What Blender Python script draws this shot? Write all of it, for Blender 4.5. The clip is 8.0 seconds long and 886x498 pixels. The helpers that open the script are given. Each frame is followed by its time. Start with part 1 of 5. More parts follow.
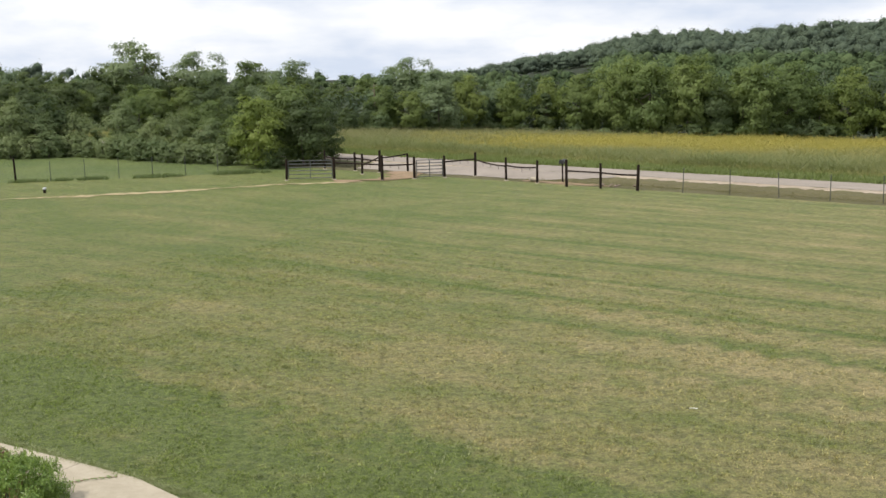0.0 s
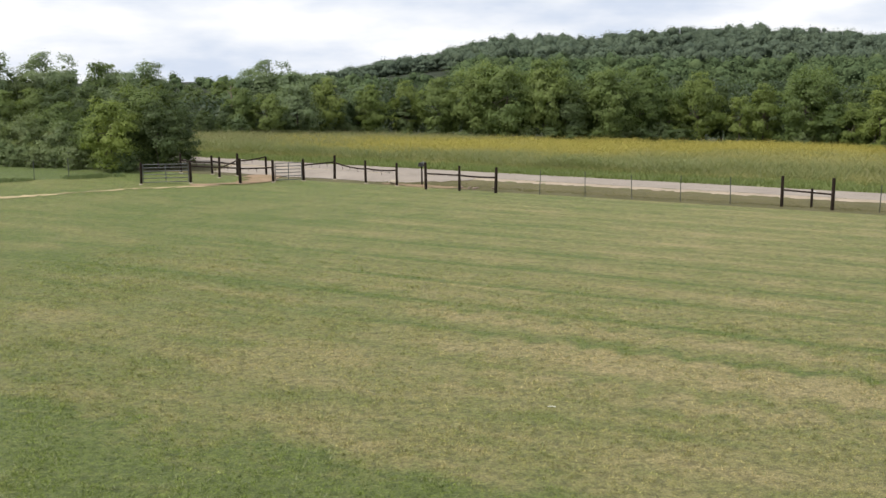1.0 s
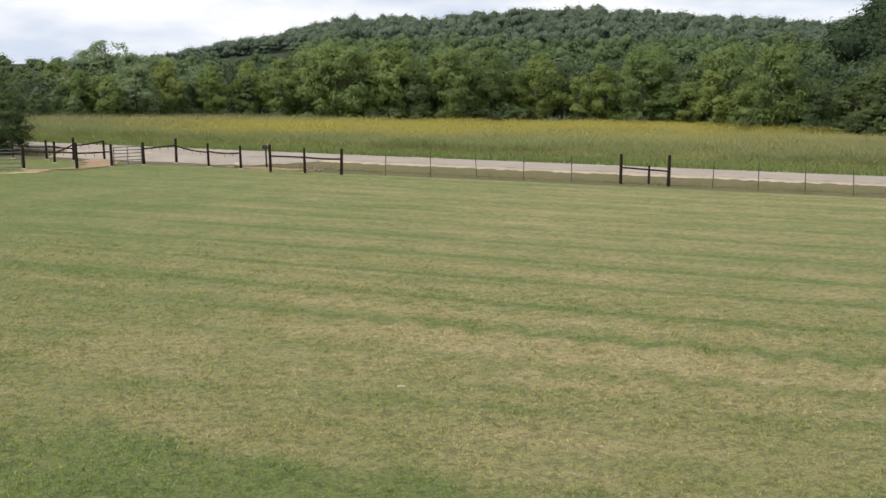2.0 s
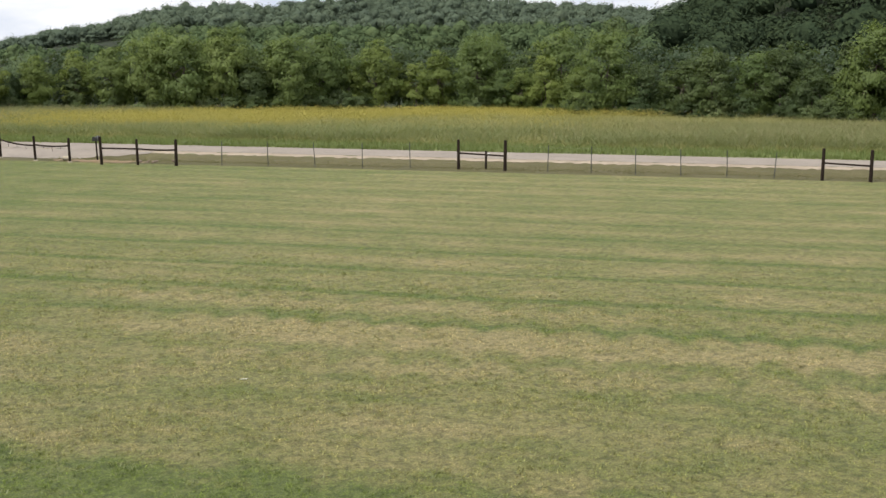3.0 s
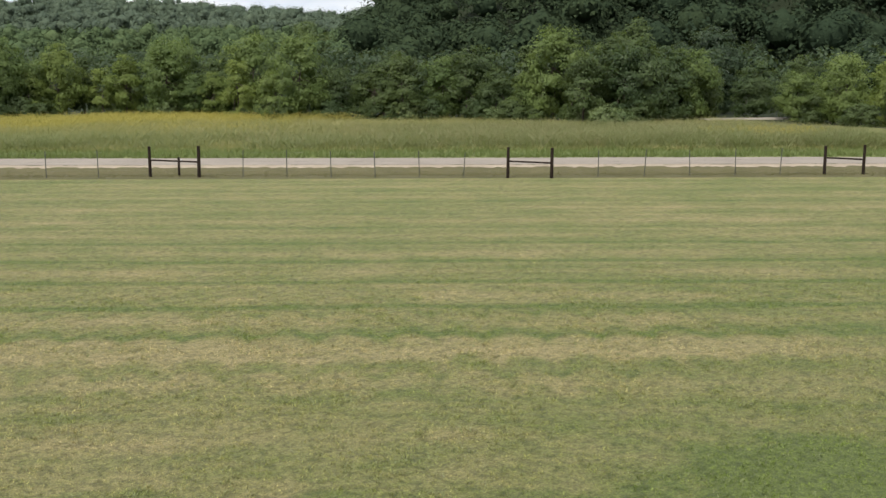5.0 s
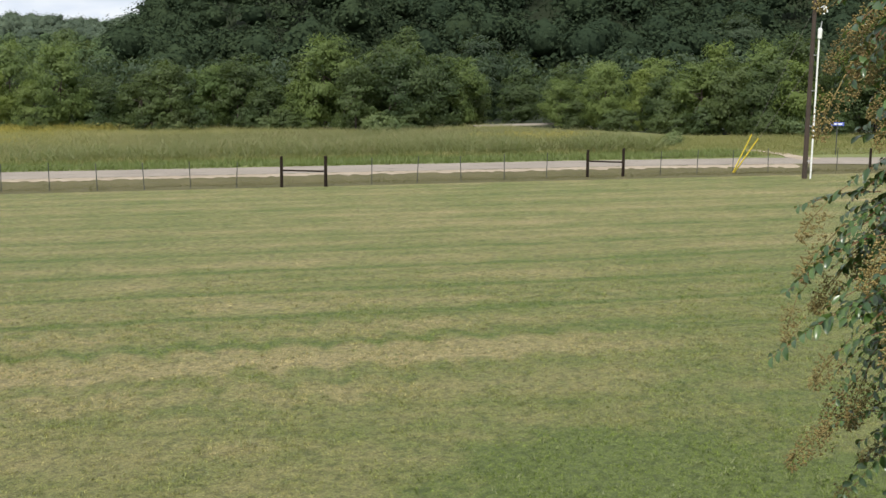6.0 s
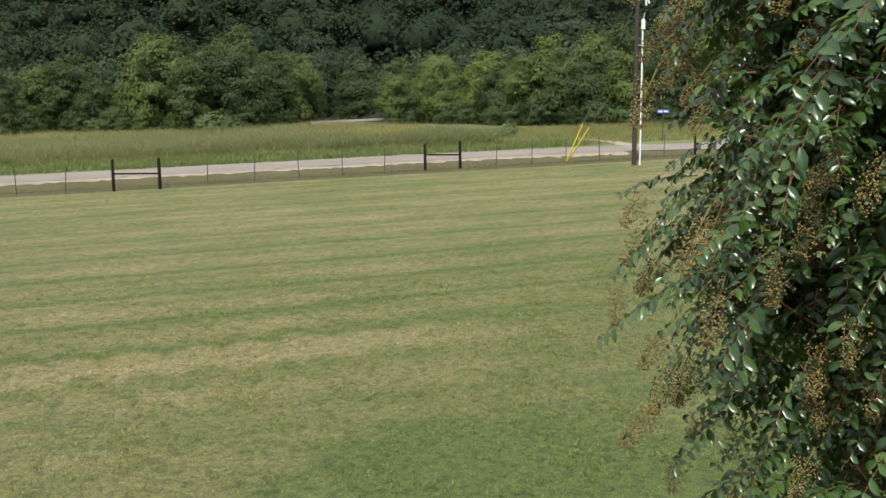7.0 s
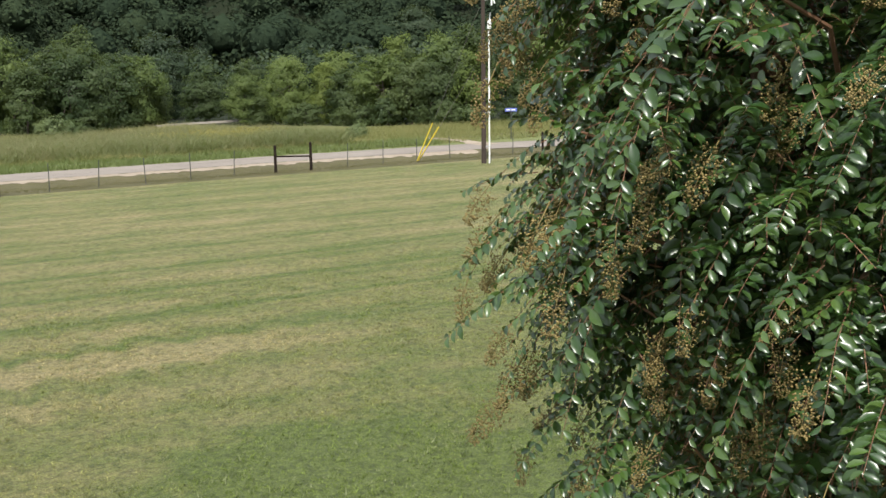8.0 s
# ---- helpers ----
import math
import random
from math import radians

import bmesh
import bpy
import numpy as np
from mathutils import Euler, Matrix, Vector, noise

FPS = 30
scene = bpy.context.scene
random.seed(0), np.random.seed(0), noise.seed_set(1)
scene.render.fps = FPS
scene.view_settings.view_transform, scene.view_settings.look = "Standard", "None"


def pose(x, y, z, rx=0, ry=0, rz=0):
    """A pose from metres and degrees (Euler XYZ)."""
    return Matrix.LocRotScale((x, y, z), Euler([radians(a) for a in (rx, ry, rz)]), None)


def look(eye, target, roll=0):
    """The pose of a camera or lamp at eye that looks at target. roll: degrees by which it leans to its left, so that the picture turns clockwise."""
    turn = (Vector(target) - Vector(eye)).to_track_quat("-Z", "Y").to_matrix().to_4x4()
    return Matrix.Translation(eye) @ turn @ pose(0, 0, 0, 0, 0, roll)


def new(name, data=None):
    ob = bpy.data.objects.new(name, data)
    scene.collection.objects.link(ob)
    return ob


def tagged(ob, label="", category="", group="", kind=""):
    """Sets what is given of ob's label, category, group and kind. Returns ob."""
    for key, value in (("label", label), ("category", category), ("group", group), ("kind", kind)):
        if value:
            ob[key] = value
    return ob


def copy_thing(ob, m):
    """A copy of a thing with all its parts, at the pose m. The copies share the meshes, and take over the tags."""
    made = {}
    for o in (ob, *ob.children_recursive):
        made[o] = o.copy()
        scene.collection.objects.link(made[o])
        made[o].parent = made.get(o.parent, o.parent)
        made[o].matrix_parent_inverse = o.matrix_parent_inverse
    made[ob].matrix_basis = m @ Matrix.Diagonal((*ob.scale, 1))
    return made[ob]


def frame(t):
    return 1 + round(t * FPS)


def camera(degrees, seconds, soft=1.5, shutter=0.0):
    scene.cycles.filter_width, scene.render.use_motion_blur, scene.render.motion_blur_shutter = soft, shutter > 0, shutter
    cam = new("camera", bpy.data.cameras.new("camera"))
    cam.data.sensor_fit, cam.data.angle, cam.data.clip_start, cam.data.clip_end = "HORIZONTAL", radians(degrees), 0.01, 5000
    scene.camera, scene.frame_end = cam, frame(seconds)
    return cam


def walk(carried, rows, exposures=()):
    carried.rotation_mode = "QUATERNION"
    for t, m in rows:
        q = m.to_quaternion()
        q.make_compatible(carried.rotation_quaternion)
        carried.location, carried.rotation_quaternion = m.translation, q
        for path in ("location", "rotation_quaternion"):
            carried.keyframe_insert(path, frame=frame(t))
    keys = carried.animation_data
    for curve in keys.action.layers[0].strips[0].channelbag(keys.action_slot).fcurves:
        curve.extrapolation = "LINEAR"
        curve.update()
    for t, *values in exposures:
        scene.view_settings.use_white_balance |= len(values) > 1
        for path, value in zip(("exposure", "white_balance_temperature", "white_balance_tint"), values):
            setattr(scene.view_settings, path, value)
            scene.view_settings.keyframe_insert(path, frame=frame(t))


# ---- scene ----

# ---------------------------------------------------------------- camera
EYE_H = 7.8
cam = camera(41.0, 8.0)
TURNS = [(0.0, 80.08, 0.69, -0.12), (0.5, 80.19, 0.24, -3.48), (0.8, 80.29, 0.2, -5.52), (1.0, 80.17, 0.19, -6.85),
         (1.5, 79.75, 0.06, -10.43), (1.7, 79.55, 0.09, -11.99), (2.8, 78.67, 0.2, -20.46), (3.0, 78.62, 0.28, -22.12),
         (3.5, 78.83, -0.5, -26.33), (3.7, 78.93, -0.52, -27.52), (4.0, 78.74, -0.43, -29.3), (4.2, 78.68, -0.36, -30.65),
         (5.3, 78.91, -0.12, -39.97), (5.5, 79.03, -0.22, -42.49), (6.0, 79.21, -0.33, -47.62), (6.2, 79.14, -0.08, -49.39),
         (6.5, 79.01, 0.18, -51.9), (7.0, 78.98, 0.55, -55.55), (7.5, 78.86, 0.93, -59.5), (7.8, 78.91, 0.82, -61.61),
         (8.0, 78.91, 0.74, -62.76)]
ARM = 0.25  # the camera is held this far in front of the turning body


def held(t, rx, ry, rz):
    a = radians(-rz)
    return t, pose(ARM * math.sin(a), ARM * math.cos(a) - ARM, EYE_H, rx, ry, rz)


walk(cam, [held(*row) for row in TURNS], [(0.0, 0.0, 6500, 10), (3.5, 0.0, 6500, 10), (5.5, 0.0, 6420, 8), (7.0, 0.0, 6330, 8), (8.0, 0.2, 6300, 10)])

# ---------------------------------------------------------------- light
SUN_AZ, SUN_EL = -113.0, 56.0   # degrees from +y towards +x; height
world = bpy.data.worlds.new("sky")
scene.world = world
world.use_nodes = True
wt = world.node_tree
wt.nodes.clear()
w_out = wt.nodes.new("ShaderNodeOutputWorld")
w_bg = wt.nodes.new("ShaderNodeBackground")
w_sky = wt.nodes.new("ShaderNodeTexSky")
w_sky.sky_type = "NISHITA"
w_sky.sun_disc = False
w_sky.sun_elevation, w_sky.sun_rotation = radians(SUN_EL), radians(SUN_AZ)
w_sky.air_density, w_sky.dust_density, w_sky.ozone_density = 1.0, 0.6, 1.4
w_tc = wt.nodes.new("ShaderNodeTexCoord")
w_map = wt.nodes.new("ShaderNodeMapping")
w_map.inputs["Scale"].default_value = (1.0, 1.0, 3.4)
w_n = wt.nodes.new("ShaderNodeTexNoise")
w_n.inputs["Scale"].default_value, w_n.inputs["Detail"].default_value, w_n.inputs["Roughness"].default_value = 3.2, 7, 0.55
w_r = wt.nodes.new("ShaderNodeValToRGB")
w_r.color_ramp.elements[0].position, w_r.color_ramp.elements[1].position = 0.05, 0.3
w_n2 = wt.nodes.new("ShaderNodeTexNoise")
w_n2.inputs["Scale"].default_value, w_n2.inputs["Detail"].default_value = 6.0, 6
w_cl = wt.nodes.new("ShaderNodeMix")
w_cl.data_type = "RGBA"
w_cl.inputs["A"].default_value, w_cl.inputs["B"].default_value = (5.7, 6.35, 7.5, 1), (8.5, 8.6, 8.8, 1)
w_mix = wt.nodes.new("ShaderNodeMix")
w_mix.data_type = "RGBA"
wl = wt.links.new
wl(w_tc.outputs["Generated"], w_map.inputs["Vector"])
wl(w_map.outputs["Vector"], w_n.inputs["Vector"])
wl(w_map.outputs["Vector"], w_n2.inputs["Vector"])
wl(w_n.outputs["Fac"], w_r.inputs["Fac"])
wl(w_r.outputs["Color"], w_mix.inputs["Factor"])
w_r2 = wt.nodes.new("ShaderNodeValToRGB")
w_r2.color_ramp.elements[0].position, w_r2.color_ramp.elements[1].position = 0.36, 0.56
wl(w_n2.outputs["Fac"], w_r2.inputs["Fac"])
wl(w_r2.outputs["Color"], w_cl.inputs["Factor"])
wl(w_sky.outputs["Color"], w_mix.inputs["A"])
wl(w_cl.outputs["Result"], w_mix.inputs["B"])
wl(w_mix.outputs["Result"], w_bg.inputs["Color"])
w_bg.inputs["Strength"].default_value = 0.12
wl(w_bg.outputs["Background"], w_out.inputs["Surface"])

sun_data = bpy.data.lights.new("sun", "SUN")
sun_data.energy, sun_data.angle, sun_data.color = 4.45, radians(0.6), (1.0, 0.95, 0.86)
sun = new("sun", sun_data)
sa, se = radians(SUN_AZ), radians(SUN_EL)
sun.matrix_world = look((200 * math.sin(sa) * math.cos(se), 200 * math.cos(sa) * math.cos(se), 200 * math.sin(se)), (0, 0, 0))

# ---------------------------------------------------------------- plan
# u runs along the road and the fence, s away from the house; the fence stands at s = 0
A0 = np.array([10.0, 62.0])
UD = np.array([0.8211, -0.5708])
ND = np.array([0.5708, 0.8211])


def us(u, s):
    """World x, y of a place on the plan."""
    p = A0 + u * UD + s * ND
    return float(p[0]), float(p[1])


EDGE_U = [-60, -56, -50, -46, -43, -33, -20, -10, 3, 15.5, 33, 47, 58, 64, 68, 71, 73.5, 80, 95]
EDGE_S = [24, 27, 32, 42, 53, 58, 63, 73, 74, 66, 67, 53, 64, 69, 55, 40, 30, 27, 25]
RIDGE_AZ = [-180, -60, -25, -20.2, -18.7, -15, -5, 0, 2.4, 3.8, 5.9, 8.2, 9.8, 11.5, 13.4, 14.5, 17.7, 20.3, 21.3, 22.5, 25.2, 27, 29.6, 32, 60, 120, 180]
RIDGE_EL = [-1.2, -0.9, -0.75, -0.9, -1.2, -1.7, -2.4, -1.6, -1.02, -0.68, -0.38, 0.15, 0.45, 0.53, 0.43, 0.46, 0.72, 0.88, 0.92, 0.78, 0.64, 0.46, 0.38, 0.12,
            0.1, -0.5, -1.0]


def smooth(a, b, x):
    k = np.clip((x - a) / (b - a), 0, 1)
    return k * k * (3 - 2 * k)


def height(x, y):
    """The lie of the land: flat lawn, shallow ditch, falling field, wooded ridges."""
    x, y = np.asarray(x, float), np.asarray(y, float)
    s = (x - A0[0]) * ND[0] + (y - A0[1]) * ND[1]
    d, az = np.hypot(x, y), np.degrees(np.arctan2(x, y))
    z = -0.06 * np.clip(s - 12, 0, 118)
    z = z - 0.22 * np.exp(-((s - 3.0) / 1.0) ** 2)
    crest = EYE_H + np.clip(d, 900, 940) * np.tan(np.radians(np.interp(az, RIDGE_AZ, RIDGE_EL))) - 14.0 - 0.045 * np.clip(d - 940, 0, None)
    z = z + smooth(480, 900, d) * (crest + 7.1) * (d > 300)
    knoll = smooth(31.5, 41.5, az) * smooth(115, 80, az)
    return z + knoll * smooth(175, 430, d) * 62


# ---------------------------------------------------------------- materials
def nodes_of(name):
    m = bpy.data.materials.new(name)
    m.use_nodes = True
    t = m.node_tree
    t.nodes.clear()
    out = t.nodes.new("ShaderNodeOutputMaterial")
    b = t.nodes.new("ShaderNodeBsdfPrincipled")
    t.links.new(b.outputs["BSDF"], out.inputs["Surface"])
    return m, t, b, out


def nd(t, kind, ins=None, **props):
    n = t.nodes.new(kind)
    for k, v in props.items():
        if k == "data_type":
            n.data_type = v
        elif k == "operation":
            n.operation = v
        elif k == "blend_type":
            n.blend_type = v
        elif k == "noise_dimensions":
            n.noise_dimensions = v
    for k, v in (ins or {}).items():
        if hasattr(v, "links"):
            t.links.new(v, n.inputs[k])
        else:
            n.inputs[k].default_value = v
    return n


def math_(t, op, a, b=0.0):
    return nd(t, "ShaderNodeMath", {0: a, 1: b}, operation=op).outputs[0]


def mixc(t, fac, a, b, blend="MIX"):
    return nd(t, "ShaderNodeMix", {"Factor": fac, "A": a, "B": b}, data_type="RGBA", blend_type=blend).outputs["Result"]


def noise_(t, vec, scale, detail=4, rough=0.55, dist=0.0):
    return nd(t, "ShaderNodeTexNoise", {"Vector": vec, "Scale": scale, "Detail": detail, "Roughness": rough, "Distortion": dist}).outputs["Fac"]


def ramp(t, fac, lo, hi):
    return nd(t, "ShaderNodeMapRange", {"Value": fac, "From Min": lo, "From Max": hi}).outputs["Result"]


def place(t):
    return t.nodes.new("ShaderNodeNewGeometry").outputs["Position"]


def bump(t, b, h, strength, distance):
    n = nd(t, "ShaderNodeBump", {"Height": h, "Strength": strength, "Distance": distance})
    t.links.new(n.outputs["Normal"], b.inputs["Normal"])


def plain(name, rgb, rough=0.6, metal=0.0, vary=0.25, scale=8.0, relief=0.2, spec=0.5):
    """A surface of one colour with two scales of wear and a fine relief."""
    m, t, b, _ = nodes_of(name)
    p = nd(t, "ShaderNodeTexCoord").outputs["Object"]
    n1, n2 = noise_(t, p, scale, 5), noise_(t, p, scale * 9, 4)
    k = math_(t, "ADD", math_(t, "MULTIPLY", n1, 0.65), math_(t, "MULTIPLY", n2, 0.35))
    dark = tuple(c * (1 - vary) for c in rgb) + (1,)
    lite = tuple(min(1, c * (1 + vary)) for c in rgb) + (1,)
    t.links.new(mixc(t, ramp(t, k, 0.3, 0.7), dark, lite), b.inputs["Base Color"])
    b.inputs["Roughness"].default_value, b.inputs["Metallic"].default_value = rough, metal
    b.inputs["Specular IOR Level"].default_value = spec
    bump(t, b, n2, relief, 0.004)
    return m


def lawn_colour(t, p):
    """Mown lawn: passes of the mower along the fence, dry and lush patches."""
    u = math_(t, "SUBTRACT", nd(t, "ShaderNodeVectorMath", {0: p, 1: (UD[0], UD[1], 0)}, operation="DOT_PRODUCT").outputs["Value"], float(A0 @ UD))
    s = math_(t, "SUBTRACT", nd(t, "ShaderNodeVectorMath", {0: p, 1: (ND[0], ND[1], 0)}, operation="DOT_PRODUCT").outputs["Value"], float(A0 @ ND))
    broad = noise_(t, p, 0.16, 4, 0.6)
    mid = noise_(t, p, 0.75, 6, 0.68, 0.4)
    fine = noise_(t, p, 6.5, 6, 0.75, 0.3)
    speck = noise_(t, p, 30.0, 3, 0.7)
    swath = nd(t, "ShaderNodeCombineXYZ", {"X": math_(t, "MULTIPLY", u, 0.3), "Y": s, "Z": 4.0}).outputs[0]
    swath = noise_(t, swath, 0.42, 6, 0.64, 0.3)
    tract = nd(t, "ShaderNodeCombineXYZ", {"X": math_(t, "MULTIPLY", u, 0.4), "Y": s, "Z": 9.0}).outputs[0]
    tract = noise_(t, tract, 1.0, 5, 0.62, 0.4)
    long = nd(t, "ShaderNodeCombineXYZ", {"X": math_(t, "MULTIPLY", u, 0.16), "Y": math_(t, "MULTIPLY", s, 1.6), "Z": 0.0}).outputs[0]
    streak = noise_(t, long, 0.9, 5, 0.6)
    # wheel lines and passes
    wob = math_(t, "ADD", s, math_(t, "MULTIPLY", math_(t, "SUBTRACT", noise_(t, p, 0.07, 2), 0.5), 1.0))
    wob = math_(t, "ADD", wob, math_(t, "MULTIPLY", math_(t, "SUBTRACT", mid, 0.5), 0.5))
    line = nd(t, "ShaderNodeMath", {0: math_(t, "MULTIPLY", math_(t, "ADD", wob, 22.3), 1 / 3.05), 1: 1.0}, operation="FRACT").outputs[0]
    tri = math_(t, "ABSOLUTE", math_(t, "SUBTRACT", line, 0.5))
    thin = ramp(t, tri, 0.37, 0.46)
    pass_ = nd(t, "ShaderNodeMath", {0: math_(t, "MULTIPLY", wob, 2 * math.pi / 1.52)}, operation="SINE").outputs[0]
    keep = math_(t, "MULTIPLY", ramp(t, s, -31, -26), math_(t, "MULTIPLY", ramp(t, streak, 0.26, 0.46), ramp(t, u, -14, 6)))
    # dryness from 0 (lush) to 1 (straw)
    dry = math_(t, "ADD", math_(t, "MULTIPLY", broad, 0.6), math_(t, "MULTIPLY", mid, 0.75))
    dry = math_(t, "SUBTRACT", dry, 0.16)
    dry = math_(t, "ADD", dry, math_(t, "MULTIPLY", math_(t, "SUBTRACT", streak, 0.5), 0.45))
    dry = math_(t, "ADD", dry, math_(t, "MULTIPLY", math_(t, "SUBTRACT", swath, 0.5), 0.9))
    dry = math_(t, "ADD", dry, math_(t, "MULTIPLY", math_(t, "SUBTRACT", tract, 0.5), 0.8))
    # windrows of straw with scalloped edges where the mower turned
    arc = math_(t, "ADD", math_(t, "MULTIPLY", u, math.pi / 1.45), math_(t, "MULTIPLY", broad, 5.0))
    scallop = math_(t, "MULTIPLY", math_(t, "ABSOLUTE", nd(t, "ShaderNodeMath", {0: arc}, operation="SINE").outputs[0]), 0.75)
    ragged = math_(t, "ADD", math_(t, "SUBTRACT", s, scallop), math_(t, "MULTIPLY", math_(t, "SUBTRACT", mid, 0.5), 1.5))
    for at, half, mid_u, reach, gain in ((-29.9, 1.15, 26.0, 16.0, 0.36), (-27.0, 0.45, 22.0, 20.0, 0.17), (-32.6, 0.7, 24.0, 13.0, 0.2), (-25.0, 0.3, 26.0, 22.0, 0.12)):
        band = ramp(t, math_(t, "ABSOLUTE", math_(t, "SUBTRACT", ragged, at)), half, half * 0.6)
        band = math_(t, "MULTIPLY", band, ramp(t, math_(t, "ABSOLUTE", math_(t, "SUBTRACT", u, mid_u)), reach, reach * 0.55))
        dry = math_(t, "ADD", dry, math_(t, "MULTIPLY", band, gain))
        under = ramp(t, math_(t, "ABSOLUTE", math_(t, "SUBTRACT", ragged, at + half + 0.25)), 0.4, 0.15)
        under = math_(t, "MULTIPLY", under, ramp(t, math_(t, "ABSOLUTE", math_(t, "SUBTRACT", u, mid_u)), reach, reach * 0.55))
        dry = math_(t, "SUBTRACT", dry, math_(t, "MULTIPLY", under, gain * 0.7))
    near = math_(t, "ADD", s, math_(t, "MULTIPLY", math_(t, "SUBTRACT", mid, 0.5), 2.4))
    dry = math_(t, "SUBTRACT", dry, math_(t, "MULTIPLY", ramp(t, near, -37.9, -39.2), 0.56))
    dry = math_(t, "SUBTRACT", dry, math_(t, "MULTIPLY", math_(t, "MULTIPLY", ramp(t, u, 24, 46), ramp(t, s, -16, -27)), 0.22))
    west = math_(t, "MULTIPLY", ramp(t, u, 12, -10), 0.36)
    dry = math_(t, "SUBTRACT", dry, west)
    east = math_(t, "MULTIPLY", ramp(t, u, 29, 34), ramp(t, near, -32, -36))
    dry = math_(t, "SUBTRACT", dry, math_(t, "MULTIPLY", east, 0.16))
    # one greener spot in the near lawn, around u 35
    green_spot = math_(t, "MULTIPLY", ramp(t, math_(t, "ABSOLUTE", math_(t, "SUBTRACT", u, 35.0)), 4.5, 2.0), ramp(t, math_(t, "ABSOLUTE", math_(t, "ADD", near, 37.4)), 2.2, 0.8))
    dry = math_(t, "SUBTRACT", dry, math_(t, "MULTIPLY", green_spot, 0.28))
    dry = math_(t, "SUBTRACT", dry, math_(t, "MULTIPLY", math_(t, "MULTIPLY", thin, keep), math_(t, "SUBTRACT", 0.54, math_(t, "MULTIPLY", ramp(t, s, -22, -6), 0.22))))
    dry = math_(t, "ADD", dry, math_(t, "MULTIPLY", math_(t, "MULTIPLY", pass_, keep), 0.12))
    dry = math_(t, "ADD", dry, math_(t, "MULTIPLY", math_(t, "SUBTRACT", fine, 0.5), 0.6))
    # greener, uncut meadow beyond the wire fence
    sep = nd(t, "ShaderNodeSeparateXYZ", {"Vector": p})
    beyond = None
    for slope in (0.1506, 0.2925):
        over = math_(t, "SUBTRACT", math_(t, "SUBTRACT", sep.outputs["Y"], 68.78), math_(t, "MULTIPLY", math_(t, "ADD", sep.outputs["X"], 24.86), slope))
        over = ramp(t, over, -0.15, 0.15)
        beyond = over if beyond is None else math_(t, "MULTIPLY", beyond, over)
    beyond = math_(t, "MULTIPLY", beyond, ramp(t, u, -19.5, -20.5))
    r = nd(t, "ShaderNodeValToRGB", {"Fac": dry})
    e = r.color_ramp.elements
    e[0].position, e[0].color = 0.02, LUSH
    e[1].position, e[1].color = 0.95, STRAW
    x = e.new(0.38)
    x.color = MID
    x = e.new(0.66)
    x.color = PALE
    grain = noise_(t, p, 11.0, 5, 0.7, 0.3)
    g1 = mixc(t, ramp(t, grain, 0.36, 0.62), (0.68, 0.69, 0.67, 1), (1.27, 1.26, 1.25, 1))
    g2 = mixc(t, ramp(t, speck, 0.36, 0.64), (0.58, 0.58, 0.56, 1), (1.38, 1.37, 1.34, 1))
    c = mixc(t, 1.0, g1, g2, "MULTIPLY")
    # shading of the small grass clumps, multiplied into the colour
    clump = noise_(t, p, 4.2, 5, 0.66, 0.5)
    c = mixc(t, 1.0, c, mixc(t, ramp(t, clump, 0.46, 0.62), (1.14, 1.14, 1.12, 1), (0.68, 0.7, 0.66, 1)), "MULTIPLY")
    base = mixc(t, beyond, r.outputs["Color"], mixc(t, ramp(t, broad, 0.35, 0.65), (0.085, 0.125, 0.03, 1), (0.125, 0.16, 0.042, 1)))
    return mixc(t, 1.0, base, c, "MULTIPLY"), fine, speck


LUSH, MID, PALE, STRAW = (0.112, 0.147, 0.032, 1), (0.178, 0.184, 0.06, 1), (0.24, 0.217, 0.09, 1), (0.305, 0.255, 0.124, 1)


def lawn_material(name, relief):
    m, t, b, out = nodes_of(name)
    p = place(t)
    c, fine, speck = lawn_colour(t, p)
    t.links.new(c, b.inputs["Base Color"])
    b.inputs["Roughness"].default_value = 0.75
    b.inputs["Specular IOR Level"].default_value = 0.25
    b.inputs["Sheen Weight"].default_value, b.inputs["Sheen Roughness"].default_value = 0.045, 0.5
    b.inputs["Sheen Tint"].default_value = (0.95, 1.0, 0.8, 1)
    if not relief:
        own = t.nodes.new("ShaderNodeNewGeometry").outputs["Random Per Island"]
        c = mixc(t, 1.0, c, mixc(t, own, (0.85, 0.88, 0.9, 1), (2.0, 2.0, 2.2, 1)), "MULTIPLY")
        t.links.new(c, b.inputs["Base Color"])
        tr = nd(t, "ShaderNodeBsdfTranslucent", {"Color": c})
        mx = nd(t, "ShaderNodeMixShader", {"Fac": 0.45})
        t.links.new(b.outputs["BSDF"], mx.inputs[1])
        t.links.new(tr.outputs["BSDF"], mx.inputs[2])
        t.links.new(mx.outputs["Shader"], out.inputs["Surface"])
    if relief:
        bump(t, b, math_(t, "ADD", fine, math_(t, "MULTIPLY", speck, 0.6)), 1.0, 0.13)
    return m


def rough_ground(name, a, bcol, scale=0.7, relief=0.08):
    m, t, b, _ = nodes_of(name)
    p = place(t)
    n1, n2, n3 = noise_(t, p, scale, 5, 0.6), noise_(t, p, scale * 7, 5, 0.65), noise_(t, p, scale * 45, 3, 0.6)
    k = math_(t, "ADD", math_(t, "MULTIPLY", n1, 0.5), math_(t, "ADD", math_(t, "MULTIPLY", n2, 0.3), math_(t, "MULTIPLY", n3, 0.2)))
    t.links.new(mixc(t, ramp(t, k, 0.36, 0.64), a + (1,), bcol + (1,)), b.inputs["Base Color"])
    b.inputs["Roughness"].default_value, b.inputs["Specular IOR Level"].default_value = 0.9, 0.2
    bump(t, b, math_(t, "ADD", n2, n3), 0.7, relief)
    return m


